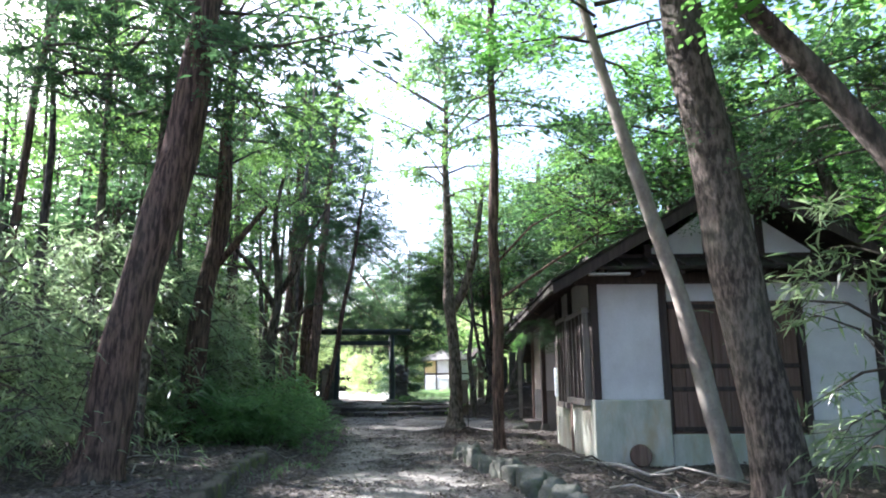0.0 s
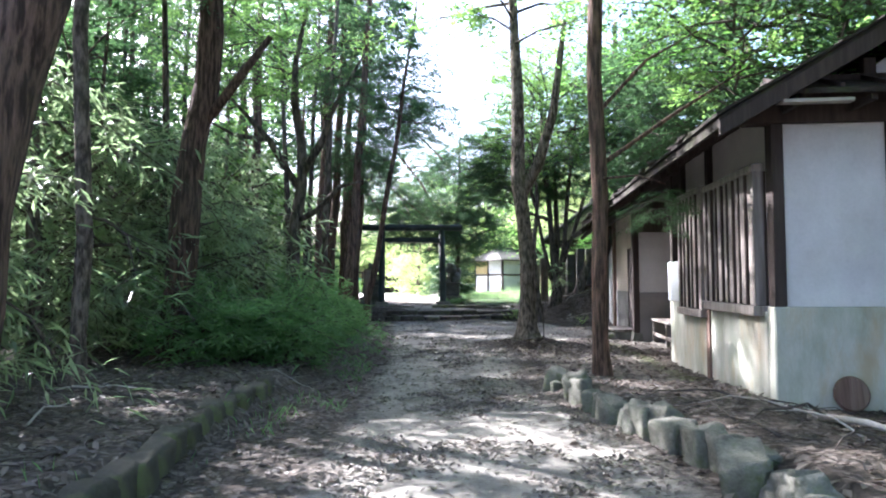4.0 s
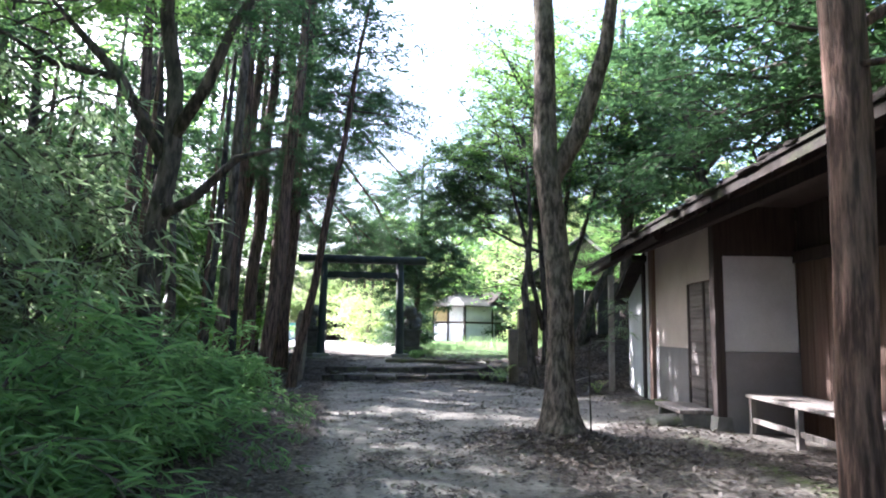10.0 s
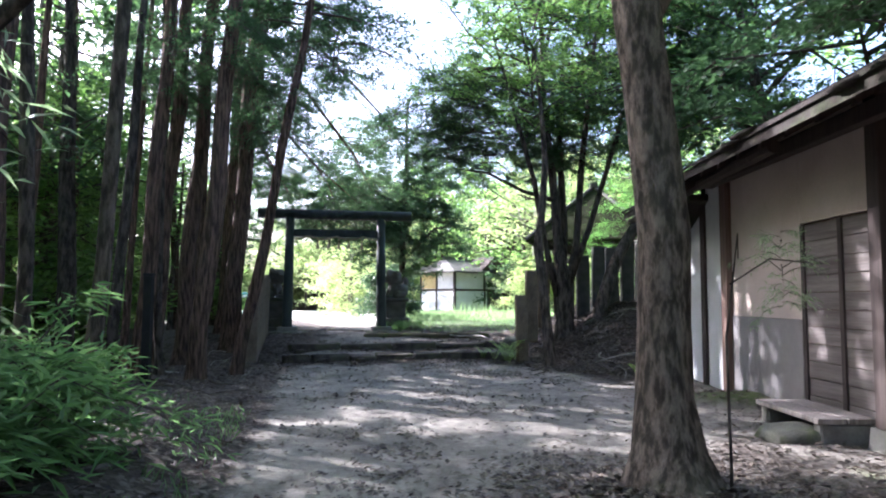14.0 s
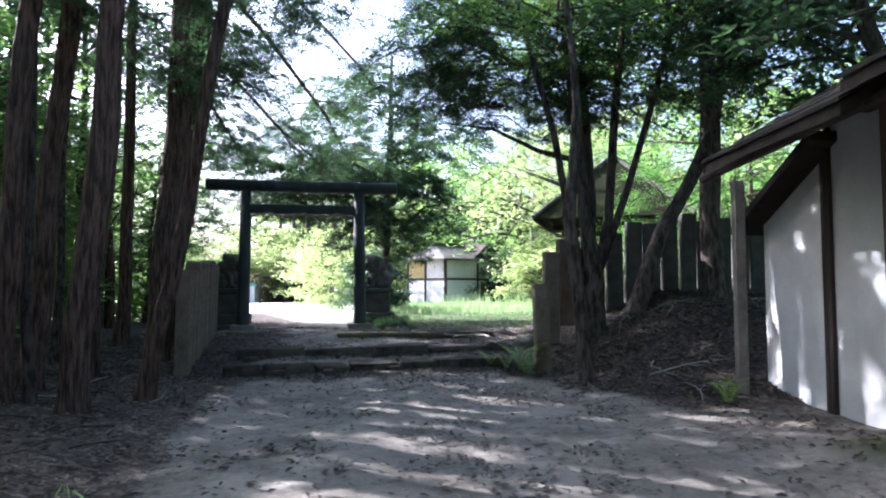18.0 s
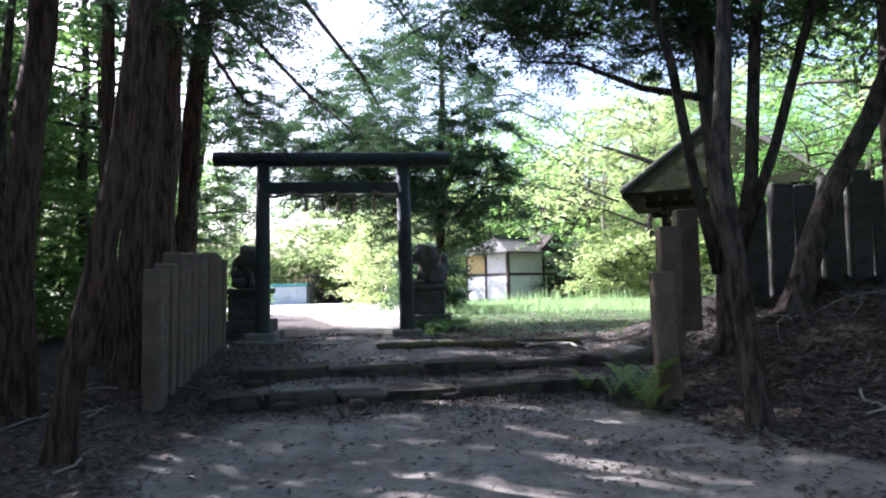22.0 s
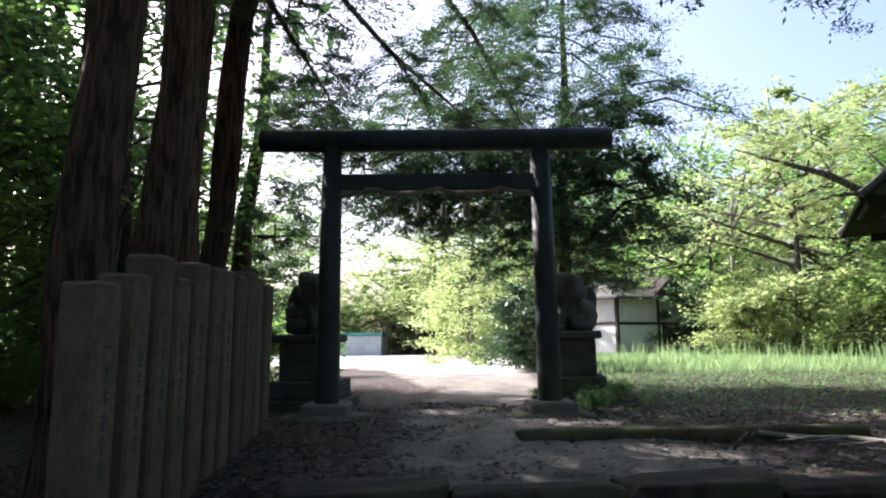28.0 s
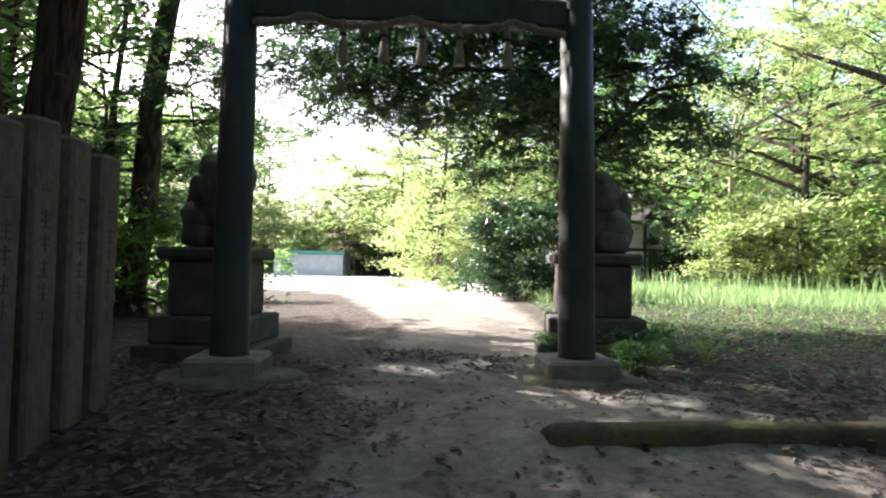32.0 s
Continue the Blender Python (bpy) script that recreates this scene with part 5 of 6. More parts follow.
# trees on the bank
tree(None, [(1.21, 26.2, 0), (1.05, 26.2, 1.2), (0.98, 26.3, 2.6), (1.15, 26.4, 3.6), (1.0, 26.6, 6.5)], [0.115, 0.09, 0.078, 0.068, 0.02], 5, 1, M_BARK_DARK, "slim curved tree on the bank", flare=1.3,
     crowns=[("oak", (1.0, 27.0, 4.8), 0.5)])
tree("oak", [(1.95, 28.7, 0), (1.95, 28.7, 1.3), (1.85, 28.8, 2.4), (1.6, 28.9, 5.0), (1.4, 29, 9)], [0.19, 0.17, 0.11, 0.08, 0.03], 5.2, 0.75, M_BARK_DARK, "dark many-stemmed tree on the bank",
     extra=[([(2.0, 28.7, 1.1), (2.25, 28.75, 2.2), (2.4, 28.8, 4.0), (2.9, 29.0, 8)], [0.1, 0.09, 0.075, 0.03]),
            ([(1.8, 28.7, 1.0), (1.5, 28.6, 2.2), (1.25, 28.5, 3.6), (0.3, 28.4, 7.0)], [0.085, 0.075, 0.06, 0.025]),
            ([(2.05, 28.75, 1.2), (2.55, 28.7, 2.6), (3.2, 28.8, 4.6), (3.9, 29, 7)], [0.075, 0.068, 0.055, 0.025]),
            ([(1.9, 28.9, 1.0), (2.05, 29.2, 2.6), (2.0, 29.5, 5.5)], [0.13, 0.11, 0.05]),
            ([(1.75, 28.8, 3.2), (1.1, 29.3, 3.5), (0.3, 29.7, 4.0), (-0.6, 30.1, 4.2)], [0.06, 0.045, 0.03, 0.01])],
     crowns=[("oak", (0.4, 28.8, 5.4), 0.55), ("oak", (3.2, 31.0, 4.6), 0.8), ("hanging", (2.6, 28.9, 5.6), 0.55), ("hanging", (0.3, 29.6, 4.6), 0.5), ("oak", (1.7, 31.0, 5.2), 0.6), ("oak", (-0.5, 30.0, 4.4), 0.4), ("oak", (0.9, 29.4, 4.1), 0.34), ("hanging", (-1.0, 31.2, 5.2), 0.55), ("oak", (0.2, 30.8, 4.6), 0.45), ("dark_oak", (1.7, 29.7, 3.9), 0.4), ("hanging", (2.4, 30.4, 4.3), 0.5), ("oak", (3.4, 28.2, 5.0), 0.6), ("hanging", (-0.2, 29.4, 5.4), 0.45), ("hanging", (0.2, 29.8, 3.9), 0.3), ("drape", (-0.6, 30.2, 4.3), 0.34), ("drape", (1.9, 29.4, 4.0), 0.36)])
tree("dark_oak", [(4.23, 29.0, 0), (4.25, 29.1, 4), (4.3, 29.2, 10)], [0.19, 0.17, 0.07], 4.2, 1.0, M_BARK_DARK, "straight dark tree before the stone fence", crowns=[("oak", (5.2, 31.5, 3.2), 0.9), ("hanging", (5.0, 28.2, 3.8), 0.75)])
tree("oak", [(2.7, 28.9, 0), (3.3, 28.9, 1.6), (4.2, 29.0, 3.2), (4.9, 29.2, 6), (5.2, 29.4, 8)], [0.15, 0.14, 0.12, 0.09, 0.04], 4.6, 0.9, M_BARK_DARK, "dark tree leaning across the stone fence", crowns=[("maple", (4.3, 31.5, 1.4), 0.35), ("hanging", (5.6, 29.6, 4.8), 0.75), ("hanging", (4.4, 28.0, 5.2), 0.6)])

# woods all round
random.seed(21)
PLACED = [(-3.95, 7.85), (3.5, 7.3), (3.5, 8.9), (1.05, 13.1), (0.3, 17.4), (-5, 13.2)]


def clear_of(x, y, gap):
    if any((x - a) ** 2 + (y - b) ** 2 < gap * gap for a, b in PLACED):
        return False
    if np.interp(y, *LEFT_EDGE) - 1.6 < x < np.interp(y, *RIGHT_EDGE) + 1.0:
        return False
    if 0.9 < x < 7.8 and 9 < y < 25.5:
        return False
    if 0.5 < x < 7.5 and 25 < y < 39:
        return False
    if -6.4 < x < 20 and 30 < y < 58:
        return False
    if -22 < x < 0 and 40 < y < 72:
        return False
    return True


def wood(x0, x1, y0, y1, count, kinds, gap, hts=(10, 15), crown=0.4, rads=(0.09, 0.2), scale=(0.8, 1.1), group="woodland trees"):
    made = tries = 0
    while made < count and tries < count * 40:
        tries += 1
        x, y = random.uniform(x0, x1), random.uniform(y0, y1)
        if not clear_of(x, y, gap):
            continue
        PLACED.append((x, y))
        made += 1
        k = random.choice(kinds)
        ht, r, dx, dy = random.uniform(*hts), random.uniform(*rads), random.uniform(-0.7, 0.7), random.uniform(-0.5, 0.5)
        bark = random.choice((M_BARK, M_BARK_DARK, M_BARK_GREY, M_BARK_DARK))
        lab = {None: "thin bare-stemmed young tree in the thicket", "far_cypress": L_CYP, "far_oak": L_OAK, "cypress": L_CYP, "oak": L_OAK, "maple": "light green maple with thin spreading boughs", "sunny": "sunlit yellow-green broadleaf tree"}[k]
        tree(k, [(x, y, 0), (x + dx * 0.4, y + dy * 0.4, ht * 0.4), (x + dx, y + dy, ht)], [r, r * 0.8, r * 0.25], ht * crown * random.uniform(0.8, 1.2), random.uniform(*scale), bark, lab, 8, group=group)


wood(-11, -4.8, 4, 24, 4, ("cypress", "oak"), 1.1, (10, 14), 0.62, (0.07, 0.15), (0.7, 0.9))
# Crowns above 6 m are added mostly out of view to shade the path.
for x, y, z in ((-9.4, 17.6, 3.2), (-10.5, 21.5, 6.8), (-12.6, 26.2, 6.8), (-9.6, 22.9, 6.2), (-11.6, 24.6, 6.8)):
    tree("cypress", [(x, y, 0), (x + 0.2, y, 4), (x + 0.4, y + 0.1, 11)], [0.13, 0.11, 0.03], z, 0.6 if z < 5 else 0.66, M_BARK_DARK, L_CYP, group="woodland trees")
wood(-17.5, -12.3, 6, 34, 13, ("far_oak", "oak", "far_oak", "maple"), 1.6, (9, 12), 0.5, (0.06, 0.11), (0.65, 0.85))
wood(-18.5, -13.0, 16, 42, 14, ("far_cypress", "far_oak", "far_cypress"), 1.5, (9, 10), 0.3, (0.07, 0.13), (0.72, 0.8))
wood(-12, -4.6, 3, 26, 30, (None,), 0.6, (8, 13), 0.5, (0.035, 0.1))
wood(-20, -12, 0, 20, 17, ("far_cypress", "far_cypress", "far_oak"), 2.0, (7, 8.5), 0.13, (0.08, 0.15), (0.72, 0.86))
wood(-26, -16, 20, 44, 9, ("far_cypress", "far_oak"), 2.5, (7, 8.5), 0.2, (0.08, 0.15), (0.8, 0.95))
wood(-31, -20, -4, 34, 18, ("far_cypress", "far_oak"), 2.5, (12, 14), 0.14, (0.1, 0.2), (1.25, 1.5))
wood(-14, -7.5, 24, 36, 5, ("cypress", "far_cypress", "far_oak"), 1.8, (10, 14), 0.5, (0.12, 0.22))
wood(-13, -6.2, 24, 34, 9, (None,), 0.8, (9, 13), 0.5, (0.06, 0.14))
wood(8.2, 18, 4, 32, 22, ("far_oak", "maple", "far_oak", "far_cypress"), 2.2, (8, 12), 0.3, (0.1, 0.2), (0.95, 1.25))
wood(4, 9, -3, 8, 4, ("oak", "maple"), 2.0, (8, 11), 0.45)
# Unseen trees added behind the camera's start to close off the light.
wood(-12, 10, -16, -4, 8, ("far_oak", "far_cypress"), 2.5, (9, 13), 0.4)
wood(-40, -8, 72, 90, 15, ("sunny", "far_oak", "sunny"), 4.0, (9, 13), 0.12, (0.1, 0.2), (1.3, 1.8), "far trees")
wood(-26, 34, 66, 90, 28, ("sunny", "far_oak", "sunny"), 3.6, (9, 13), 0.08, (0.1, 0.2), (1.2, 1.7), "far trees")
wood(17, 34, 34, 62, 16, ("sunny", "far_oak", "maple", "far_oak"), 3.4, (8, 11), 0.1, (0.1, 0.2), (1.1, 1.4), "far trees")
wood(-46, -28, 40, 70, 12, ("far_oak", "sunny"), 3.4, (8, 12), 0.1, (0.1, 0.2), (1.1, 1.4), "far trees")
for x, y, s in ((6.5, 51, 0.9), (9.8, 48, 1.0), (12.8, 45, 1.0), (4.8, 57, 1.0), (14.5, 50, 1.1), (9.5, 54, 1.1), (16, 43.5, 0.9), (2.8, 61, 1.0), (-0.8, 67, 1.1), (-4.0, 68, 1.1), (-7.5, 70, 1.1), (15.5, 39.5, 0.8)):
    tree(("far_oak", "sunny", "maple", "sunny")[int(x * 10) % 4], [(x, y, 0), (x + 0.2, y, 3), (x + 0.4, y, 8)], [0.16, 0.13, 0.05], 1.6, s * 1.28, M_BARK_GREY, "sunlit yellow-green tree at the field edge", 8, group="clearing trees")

# trees behind the house, over its roof
for x, y, k, cx, cy, cz, s in ((7.7, 14.5, "maple", 5.2, 15.0, 4.0, 0.85), (7.8, 18.5, "dark_oak", 5.0, 18.5, 4.0, 0.95), (7.7, 22.5, "dark_oak", 5.2, 22.8, 3.8, 1.0), (7.9, 11.5, "dark_oak", 6.0, 11.8, 4.2, 0.85), (6.5, 26.3, "dark_oak", 5.4, 26.5, 3.6, 1.0), (7.4, 13.0, "dark_oak", 4.9, 13.2, 4.5, 0.75), (7.4, 16.6, "dark_oak", 4.7, 16.9, 4.4, 0.75), (7.5, 20.6, "dark_oak", 4.8, 20.8, 4.3, 0.75)):
    tree(k, [(x, y, 0), (x - 0.3, y, 2.5), (x - 1.0, y + 0.1, 4.5), (x - 1.6, y + 0.2, 7.5)], [0.17, 0.15, 0.12, 0.05], cz, s, M_BARK_DARK, "leafy tree reaching over the house roof", crown_at=(cx, cy), group="trees behind the house")
# a dense dark wood beside the gateway
for k in range(5, 16):
    x, y = -8.6 - (k % 4) * 1.5 + random.uniform(-0.5, 0.5), 26.5 + (k // 4) * 3.4 + random.uniform(-1, 1)
    tree("far_oak", [(x, y, 0), (x + 0.1, y, 2), (x + 0.3, y, 5)], [0.08, 0.07, 0.03], 0.8 + 0.7 * (k % 3), 0.6, M_BARK_DARK, "slim leafy tree in the shaded wood", 8, group="shaded evergreens")

for x, y, z in ((-11.0, 27.4, 0.9), (-11.6, 29.6, 1.4), (-12.0, 31.6, 0.9), (-12.6, 33.6, 1.5), (-11.8, 35.8, 0.9), (-13.6, 28.4, 2.0), (-14.4, 31.0, 2.2), (-14.0, 36.0, 2.2), (-12.2, 38.6, 1.2)):
    tiers = [("far_dark", (x + 0.4, y + 0.3, z + 2.7), 0.62)] if x < -10.5 else []
    tree("far_oak", [(x, y, 0), (x + 0.1, y, 2), (x + 0.3, y, 5.5)], [0.1, 0.09, 0.03], z, 0.6, M_BARK_DARK, "leafy tree with a dark top in the shaded wood", 8, group="shaded evergreens", crowns=tiers)

for x, y, z in ((-7.2, 14.2, 3.2), (-8.4, 16.2, 3.8), (-10.6, 20.4, 3.6), (-8.9, 10.4, 3.2)):
    tree("far_dark", [(x, y, 0), (x + 0.1, y, 2), (x + 0.2, y, 6.5)], [0.08, 0.07, 0.03], z, 0.5, M_BARK_DARK, "slim evergreen with a dark leafy crown", 8, group="shaded evergreens")

# leafy undergrowth
random.seed(33)


def bush(kind, x, y, scale, label, name="bush", category="bush", group="", variant=0, tall=1.0):
    wood_me, leaves = CROWNS[kind][variant % len(CROWNS[kind])]
    t = thing(name, pose(x, y, gz(x, y) - 0.05), label, category, group)
    m = pose(0, 0, 0, 0, 0, random.uniform(0, 360)) @ Matrix.Diagonal((scale, scale, scale * tall, 1))
    tagged(part("stem_frame", wood_me, None, t, at=m), kind="stuff")
    part("foliage", leaves, None, t, at=m)
    return t


for k in range(34):
    x, y = random.uniform(-9.0, -5.0), random.uniform(6.5, 20)
    if y > 16:
        x -= 1.8
    if x > -6.3 and y < 13.8:
        x -= 1.5
    bush("understory", x, y, random.uniform(0.65, 1.1), "tall thin bamboo with drooping grey-green leaves", "bamboo_clump", "bamboo", "bamboo thicket", k)
for k in range(14):
    x, y = random.uniform(-7.2, -6.2) + 0.1 * k, 11.9 + k * 0.45
    bush("understory", x, y, random.uniform(0.9, 1.2), "tall thin bamboo with drooping grey-green leaves", "bamboo_clump", "bamboo", "bamboo thicket", k)
for k in range(36):
    y = 12.8 + (k % 12) * 0.5
    x = float(np.interp(y, *LEFT_EDGE)) - 1.25 - (k // 12) * 0.5 + random.uniform(-0.2, 0.2)
    bush("sasa", x, y, random.uniform(0.6, 0.85), "low dark green bamboo grass at the path edge", "bamboo_grass", "shrub", "bamboo grass", k)
for k in range(60):
    x, y = random.uniform(-20, -8.2), random.uniform(-2, 42)
    bush("scrub", x, y, random.uniform(0.7, 1.3), "leafy green scrub under the trees", "shrub", "shrub", "woodland scrub", k)
for k in range(30):
    x, y = random.uniform(8.2, 17), random.uniform(2, 34)
    bush("scrub", x, y, random.uniform(0.8, 1.4), "leafy green scrub under the trees", "shrub", "shrub", "woodland scrub", k)
# Dark shrubs added to darken the bright gap behind the stone fence.
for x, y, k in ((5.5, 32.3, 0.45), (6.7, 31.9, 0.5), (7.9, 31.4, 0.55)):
    bush("far_dark", x, y, k, "dark leafy shrub added as shade behind the stone fence", group="fence shrubs")
for x, y, k in ((-4.75, 7.3, 0.62), (-4.5, 8.7, 0.7), (-5.2, 8.0, 0.8)):
    bush("understory", x, y, k, "bamboo with drooping leaves against a thick trunk", "bamboo_clump", "bamboo", "bamboo thicket", 2)
bush("understory", 4.95, 7.5, 0.95, "bamboo with long drooping leaves before the house", "bamboo_clump", "bamboo", "bamboo thicket", 1)
# trees and shrubs round the gateway
tree(None, [(-2.15, 38.0, 0), (-2.1, 38.0, 2.5), (-2.0, 38.1, 5.0), (-1.9, 38.2, 8.5)], [0.13, 0.11, 0.09, 0.04], 2.6, 0.95, M_BARK_DARK, "evergreen with dark hanging boughs behind the gateway",
     extra=[([(-1.7, 38.0, 3.2), (-2.6, 37.8, 3.9), (-3.8, 37.6, 3.9), (-4.6, 37.4, 3.4)], [0.06, 0.05, 0.03, 0.01]), ([(-1.75, 38.0, 4.2), (-3.0, 37.7, 4.9), (-4.6, 37.8, 5.0), (-6.2, 37.9, 4.6)], [0.06, 0.05, 0.035, 0.012]), ([(-1.7, 38.0, 2.8), (-0.9, 37.8, 3.6), (-0.1, 37.7, 3.7)], [0.05, 0.035, 0.01])],
     crowns=[("drape", (-1.9, 38.0, 3.0), 0.55), ("drape", (-3.2, 37.8, 3.0), 0.55), ("drape", (-0.8, 38.1, 2.8), 0.48), ("drape", (-4.3, 37.5, 3.7), 0.5), ("drape", (-1.3, 37.8, 4.2), 0.45), ("drape", (-2.6, 37.7, 2.4), 0.4), ("drape", (-4.8, 37.8, 3.2), 0.45), ("drape", (-6.1, 37.9, 3.7), 0.48), ("hanging", (-5.3, 37.6, 3.2), 0.4), ("hanging", (-3.6, 37.8, 4.2), 0.5), ("hanging", (-5.2, 38.0, 4.8), 0.45), ("hanging", (-2.2, 38.0, 4.2), 0.5), ("drape", (-1.5, 37.9, 1.9), 0.3), ("hanging", (-4.3, 38.5, 6.0), 0.6), ("hanging", (-2.5, 38.4, 6.3), 0.6), ("hanging", (-0.6, 38.3, 5.2), 0.55)])
tree(None, [(-8.6, 37.0, 0), (-8.3, 37.0, 3), (-8.0, 37.0, 5.5), (-7.8, 37.0, 8.5)], [0.2, 0.17, 0.12, 0.05], 4.4, 0.9, M_BARK_DARK, "evergreen with dark boughs at the edge of the forecourt", crowns=[("hanging", (-7.4, 36.4, 2.8), 0.42), ("drape", (-7.2, 36.4, 4.6), 0.42), ("hanging", (-6.6, 36.2, 4.8), 0.34), ("drape", (-8.8, 37.4, 1.6), 0.42)])
bush("camellia", -2.85, 45.0, 1.0, "round evergreen shrub beyond the gateway, shade put into its leaf colour", tall=1.1)
for x, y in ((-1.85, 33.85), (-2.45, 33.8), (-1.95, 33.0), (-1.5, 34.6)):
    bush("sasa", x, y, 0.3, "small leafy plants round the stone base", "weed", "plant", "weeds at the bases", 1)
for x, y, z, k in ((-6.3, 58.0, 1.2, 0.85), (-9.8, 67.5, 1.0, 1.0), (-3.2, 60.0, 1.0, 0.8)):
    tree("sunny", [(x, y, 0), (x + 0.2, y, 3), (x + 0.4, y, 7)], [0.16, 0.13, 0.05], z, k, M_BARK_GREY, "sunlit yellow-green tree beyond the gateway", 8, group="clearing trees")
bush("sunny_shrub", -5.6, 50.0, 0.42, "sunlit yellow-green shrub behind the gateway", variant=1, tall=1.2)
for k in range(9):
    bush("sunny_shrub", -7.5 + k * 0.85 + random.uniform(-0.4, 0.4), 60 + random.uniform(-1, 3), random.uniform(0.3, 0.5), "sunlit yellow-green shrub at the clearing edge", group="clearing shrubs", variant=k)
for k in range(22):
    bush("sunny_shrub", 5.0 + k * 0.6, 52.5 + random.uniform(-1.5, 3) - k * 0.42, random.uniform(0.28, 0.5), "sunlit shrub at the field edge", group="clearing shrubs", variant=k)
# Dark shrubs filled in for the shadowy inside of the sunlit foliage.
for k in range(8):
    bush("far_dark", 3.6 + k * 1.7, 55.5 + random.uniform(-1, 1) - k * 0.8, random.uniform(0.6, 0.8), "dark green shrub added as shade under the field-edge trees", group="clearing shrubs", variant=k)
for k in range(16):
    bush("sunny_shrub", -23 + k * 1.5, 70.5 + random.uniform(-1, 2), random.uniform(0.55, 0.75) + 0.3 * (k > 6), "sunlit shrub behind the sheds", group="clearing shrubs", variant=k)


bush("sunny_shrub", 4.7, 51.2, 0.3, "sunlit shrub in front of the dead tree", group="clearing shrubs", variant=1)


def fern(x, y, size, seed):
    """A tuft of arching fronds with paired leaflets."""
    rng = np.random.default_rng(seed)
    f = thing("fern", pose(x, y, gz(x, y)), "bright green fern with arching fronds by the steps", "fern", "ferns")
    for k in range(13):
        a = k * 0.5 + rng.uniform(-0.3, 0.3)
        L = size * rng.uniform(0.7, 1.15)
        d, s = np.array((math.cos(a), math.sin(a))), np.array((-math.sin(a), math.cos(a), 0))
        q = []
        for j in range(14):
            u = (j + 1.5) / 15.5
            c = np.array((*(d * L * (0.45 * u + 0.25 * u * u)), L * (1.7 * u - 0.95 * u * u) + 0.03))
            w = L * 0.24 * math.sin(math.pi * min(1, u * 0.85 + 0.12))
            fwd = np.array((*(d * w * 0.35), -0.1 * w))
            t = np.array((*(d * L * 0.028), 0))
            for sg in (-1, 1):
                q.append([c - t, c + s * sg * w * 0.5 + fwd * 0.5 - t, c + s * sg * w + fwd, c + s * sg * w * 0.5 + fwd * 0.5 + t])
        part("frond", Shape().quads(q).mesh("frond", M_FERN), None, f)


for k, (x, y, s) in enumerate(((0.5, 27.1, 0.36), (0.5, 27.5, 0.55), (0.3, 27.95, 0.36), (0.68, 27.8, 0.48), (0.6, 28.7, 0.4), (1.1, 31.4, 0.4), (0.1, 28.5, 0.3), (2.3, 24.4, 0.35), (-1.3, 33.4, 0.3), (-1.1, 34.2, 0.35))):
    fern(x, y, s, k)
tree(None, [(0.6, 17.3, 0), (0.6, 17.3, 0.8), (0.63, 17.3, 1.2), (0.7, 17.3, 1.45)], [0.011, 0.009, 0.007, 0.004], 2, 1, M_BARK_DARK, "thin sapling with a small leafy twig beside the forked tree", 6, flare=1.2, extra=[([(0.62, 17.3, 1.3), (0.85, 17.28, 1.45), (1.15, 17.25, 1.42)], [0.006, 0.005, 0.002])], crowns=[("understory", (0.92, 17.28, 1.12), 0.14)])


DEAD_LIMBS = (((0, 0, 4.6), (1.0, -0.7, 6.2), (2.4, -1.4, 7.9)), ((0, 0, 4.2), (1.3, -0.8, 5.4), (3.0, -1.5, 7.0)), ((0.1, -0.1, 5.0), (0.5, -0.8, 6.8), (0.7, -1.1, 8.4)), ((0, 0, 4.4), (-0.9, -0.8, 5.0), (-1.8, -1.4, 5.3)), ((0.5, -0.3, 5.3), (1.8, -1.0, 6.1), (3.4, -1.6, 6.6)), ((0.9, -0.6, 6.0), (1.9, -1.2, 7.4), (2.9, -1.6, 8.5)), ((0, 0, 3.8), (-0.6, -0.7, 4.6), (-1.0, -1.1, 5.6)), ((1.2, -0.8, 5.5), (2.0, -1.2, 5.6), (2.9, -1.6, 5.5)))
tree(None, [(8.6, 42.0, 0), (8.1, 42.0, 1.2), (7.3, 42.0, 2.6), (5.6, 42.0, 4.3), (3.8, 42.1, 5.3), (2.4, 42.2, 5.7)], [0.2, 0.18, 0.15, 0.11, 0.07, 0.02], 5, 1, M_BARK_GREY, "tree leaning low over the field with a long curved bough", 10, flare=1.3,
     extra=[([(5.4, 42.0, 4.4), (4.6, 42.1, 4.4), (3.7, 42.2, 4.1)], [0.05, 0.035, 0.012]), ([(6.6, 42.0, 3.3), (6.2, 42.2, 4.6), (5.4, 42.4, 5.8)], [0.07, 0.05, 0.015])],
     crowns=[("sunny", (3.2, 42.4, 5.0), 0.24), ("sunny", (4.8, 42.6, 4.6), 0.28), ("sunny", (5.8, 42.6, 5.2), 0.3), ("maple", (7.2, 42.8, 4.4), 0.42), ("sunny", (3.8, 42.2, 3.4), 0.18)])
DX, DY = 5.2, 53.8
tree(None, [(DX, DY, 0), (DX, DY, 3.6), (DX, DY, 5.8), (DX + 0.25, DY - 0.5, 7.6)], [0.1, 0.08, 0.07, 0.025], 3, 1, M_DEADWOOD, "bleached dead tree with bare forked limbs", 8, name="dead_tree",
     extra=[([(DX + 1.2 * a, DY + 1.2 * b, 1.2 * c - 0.2) for a, b, c in pts], [0.07, 0.055, 0.018]) for pts in DEAD_LIMBS])
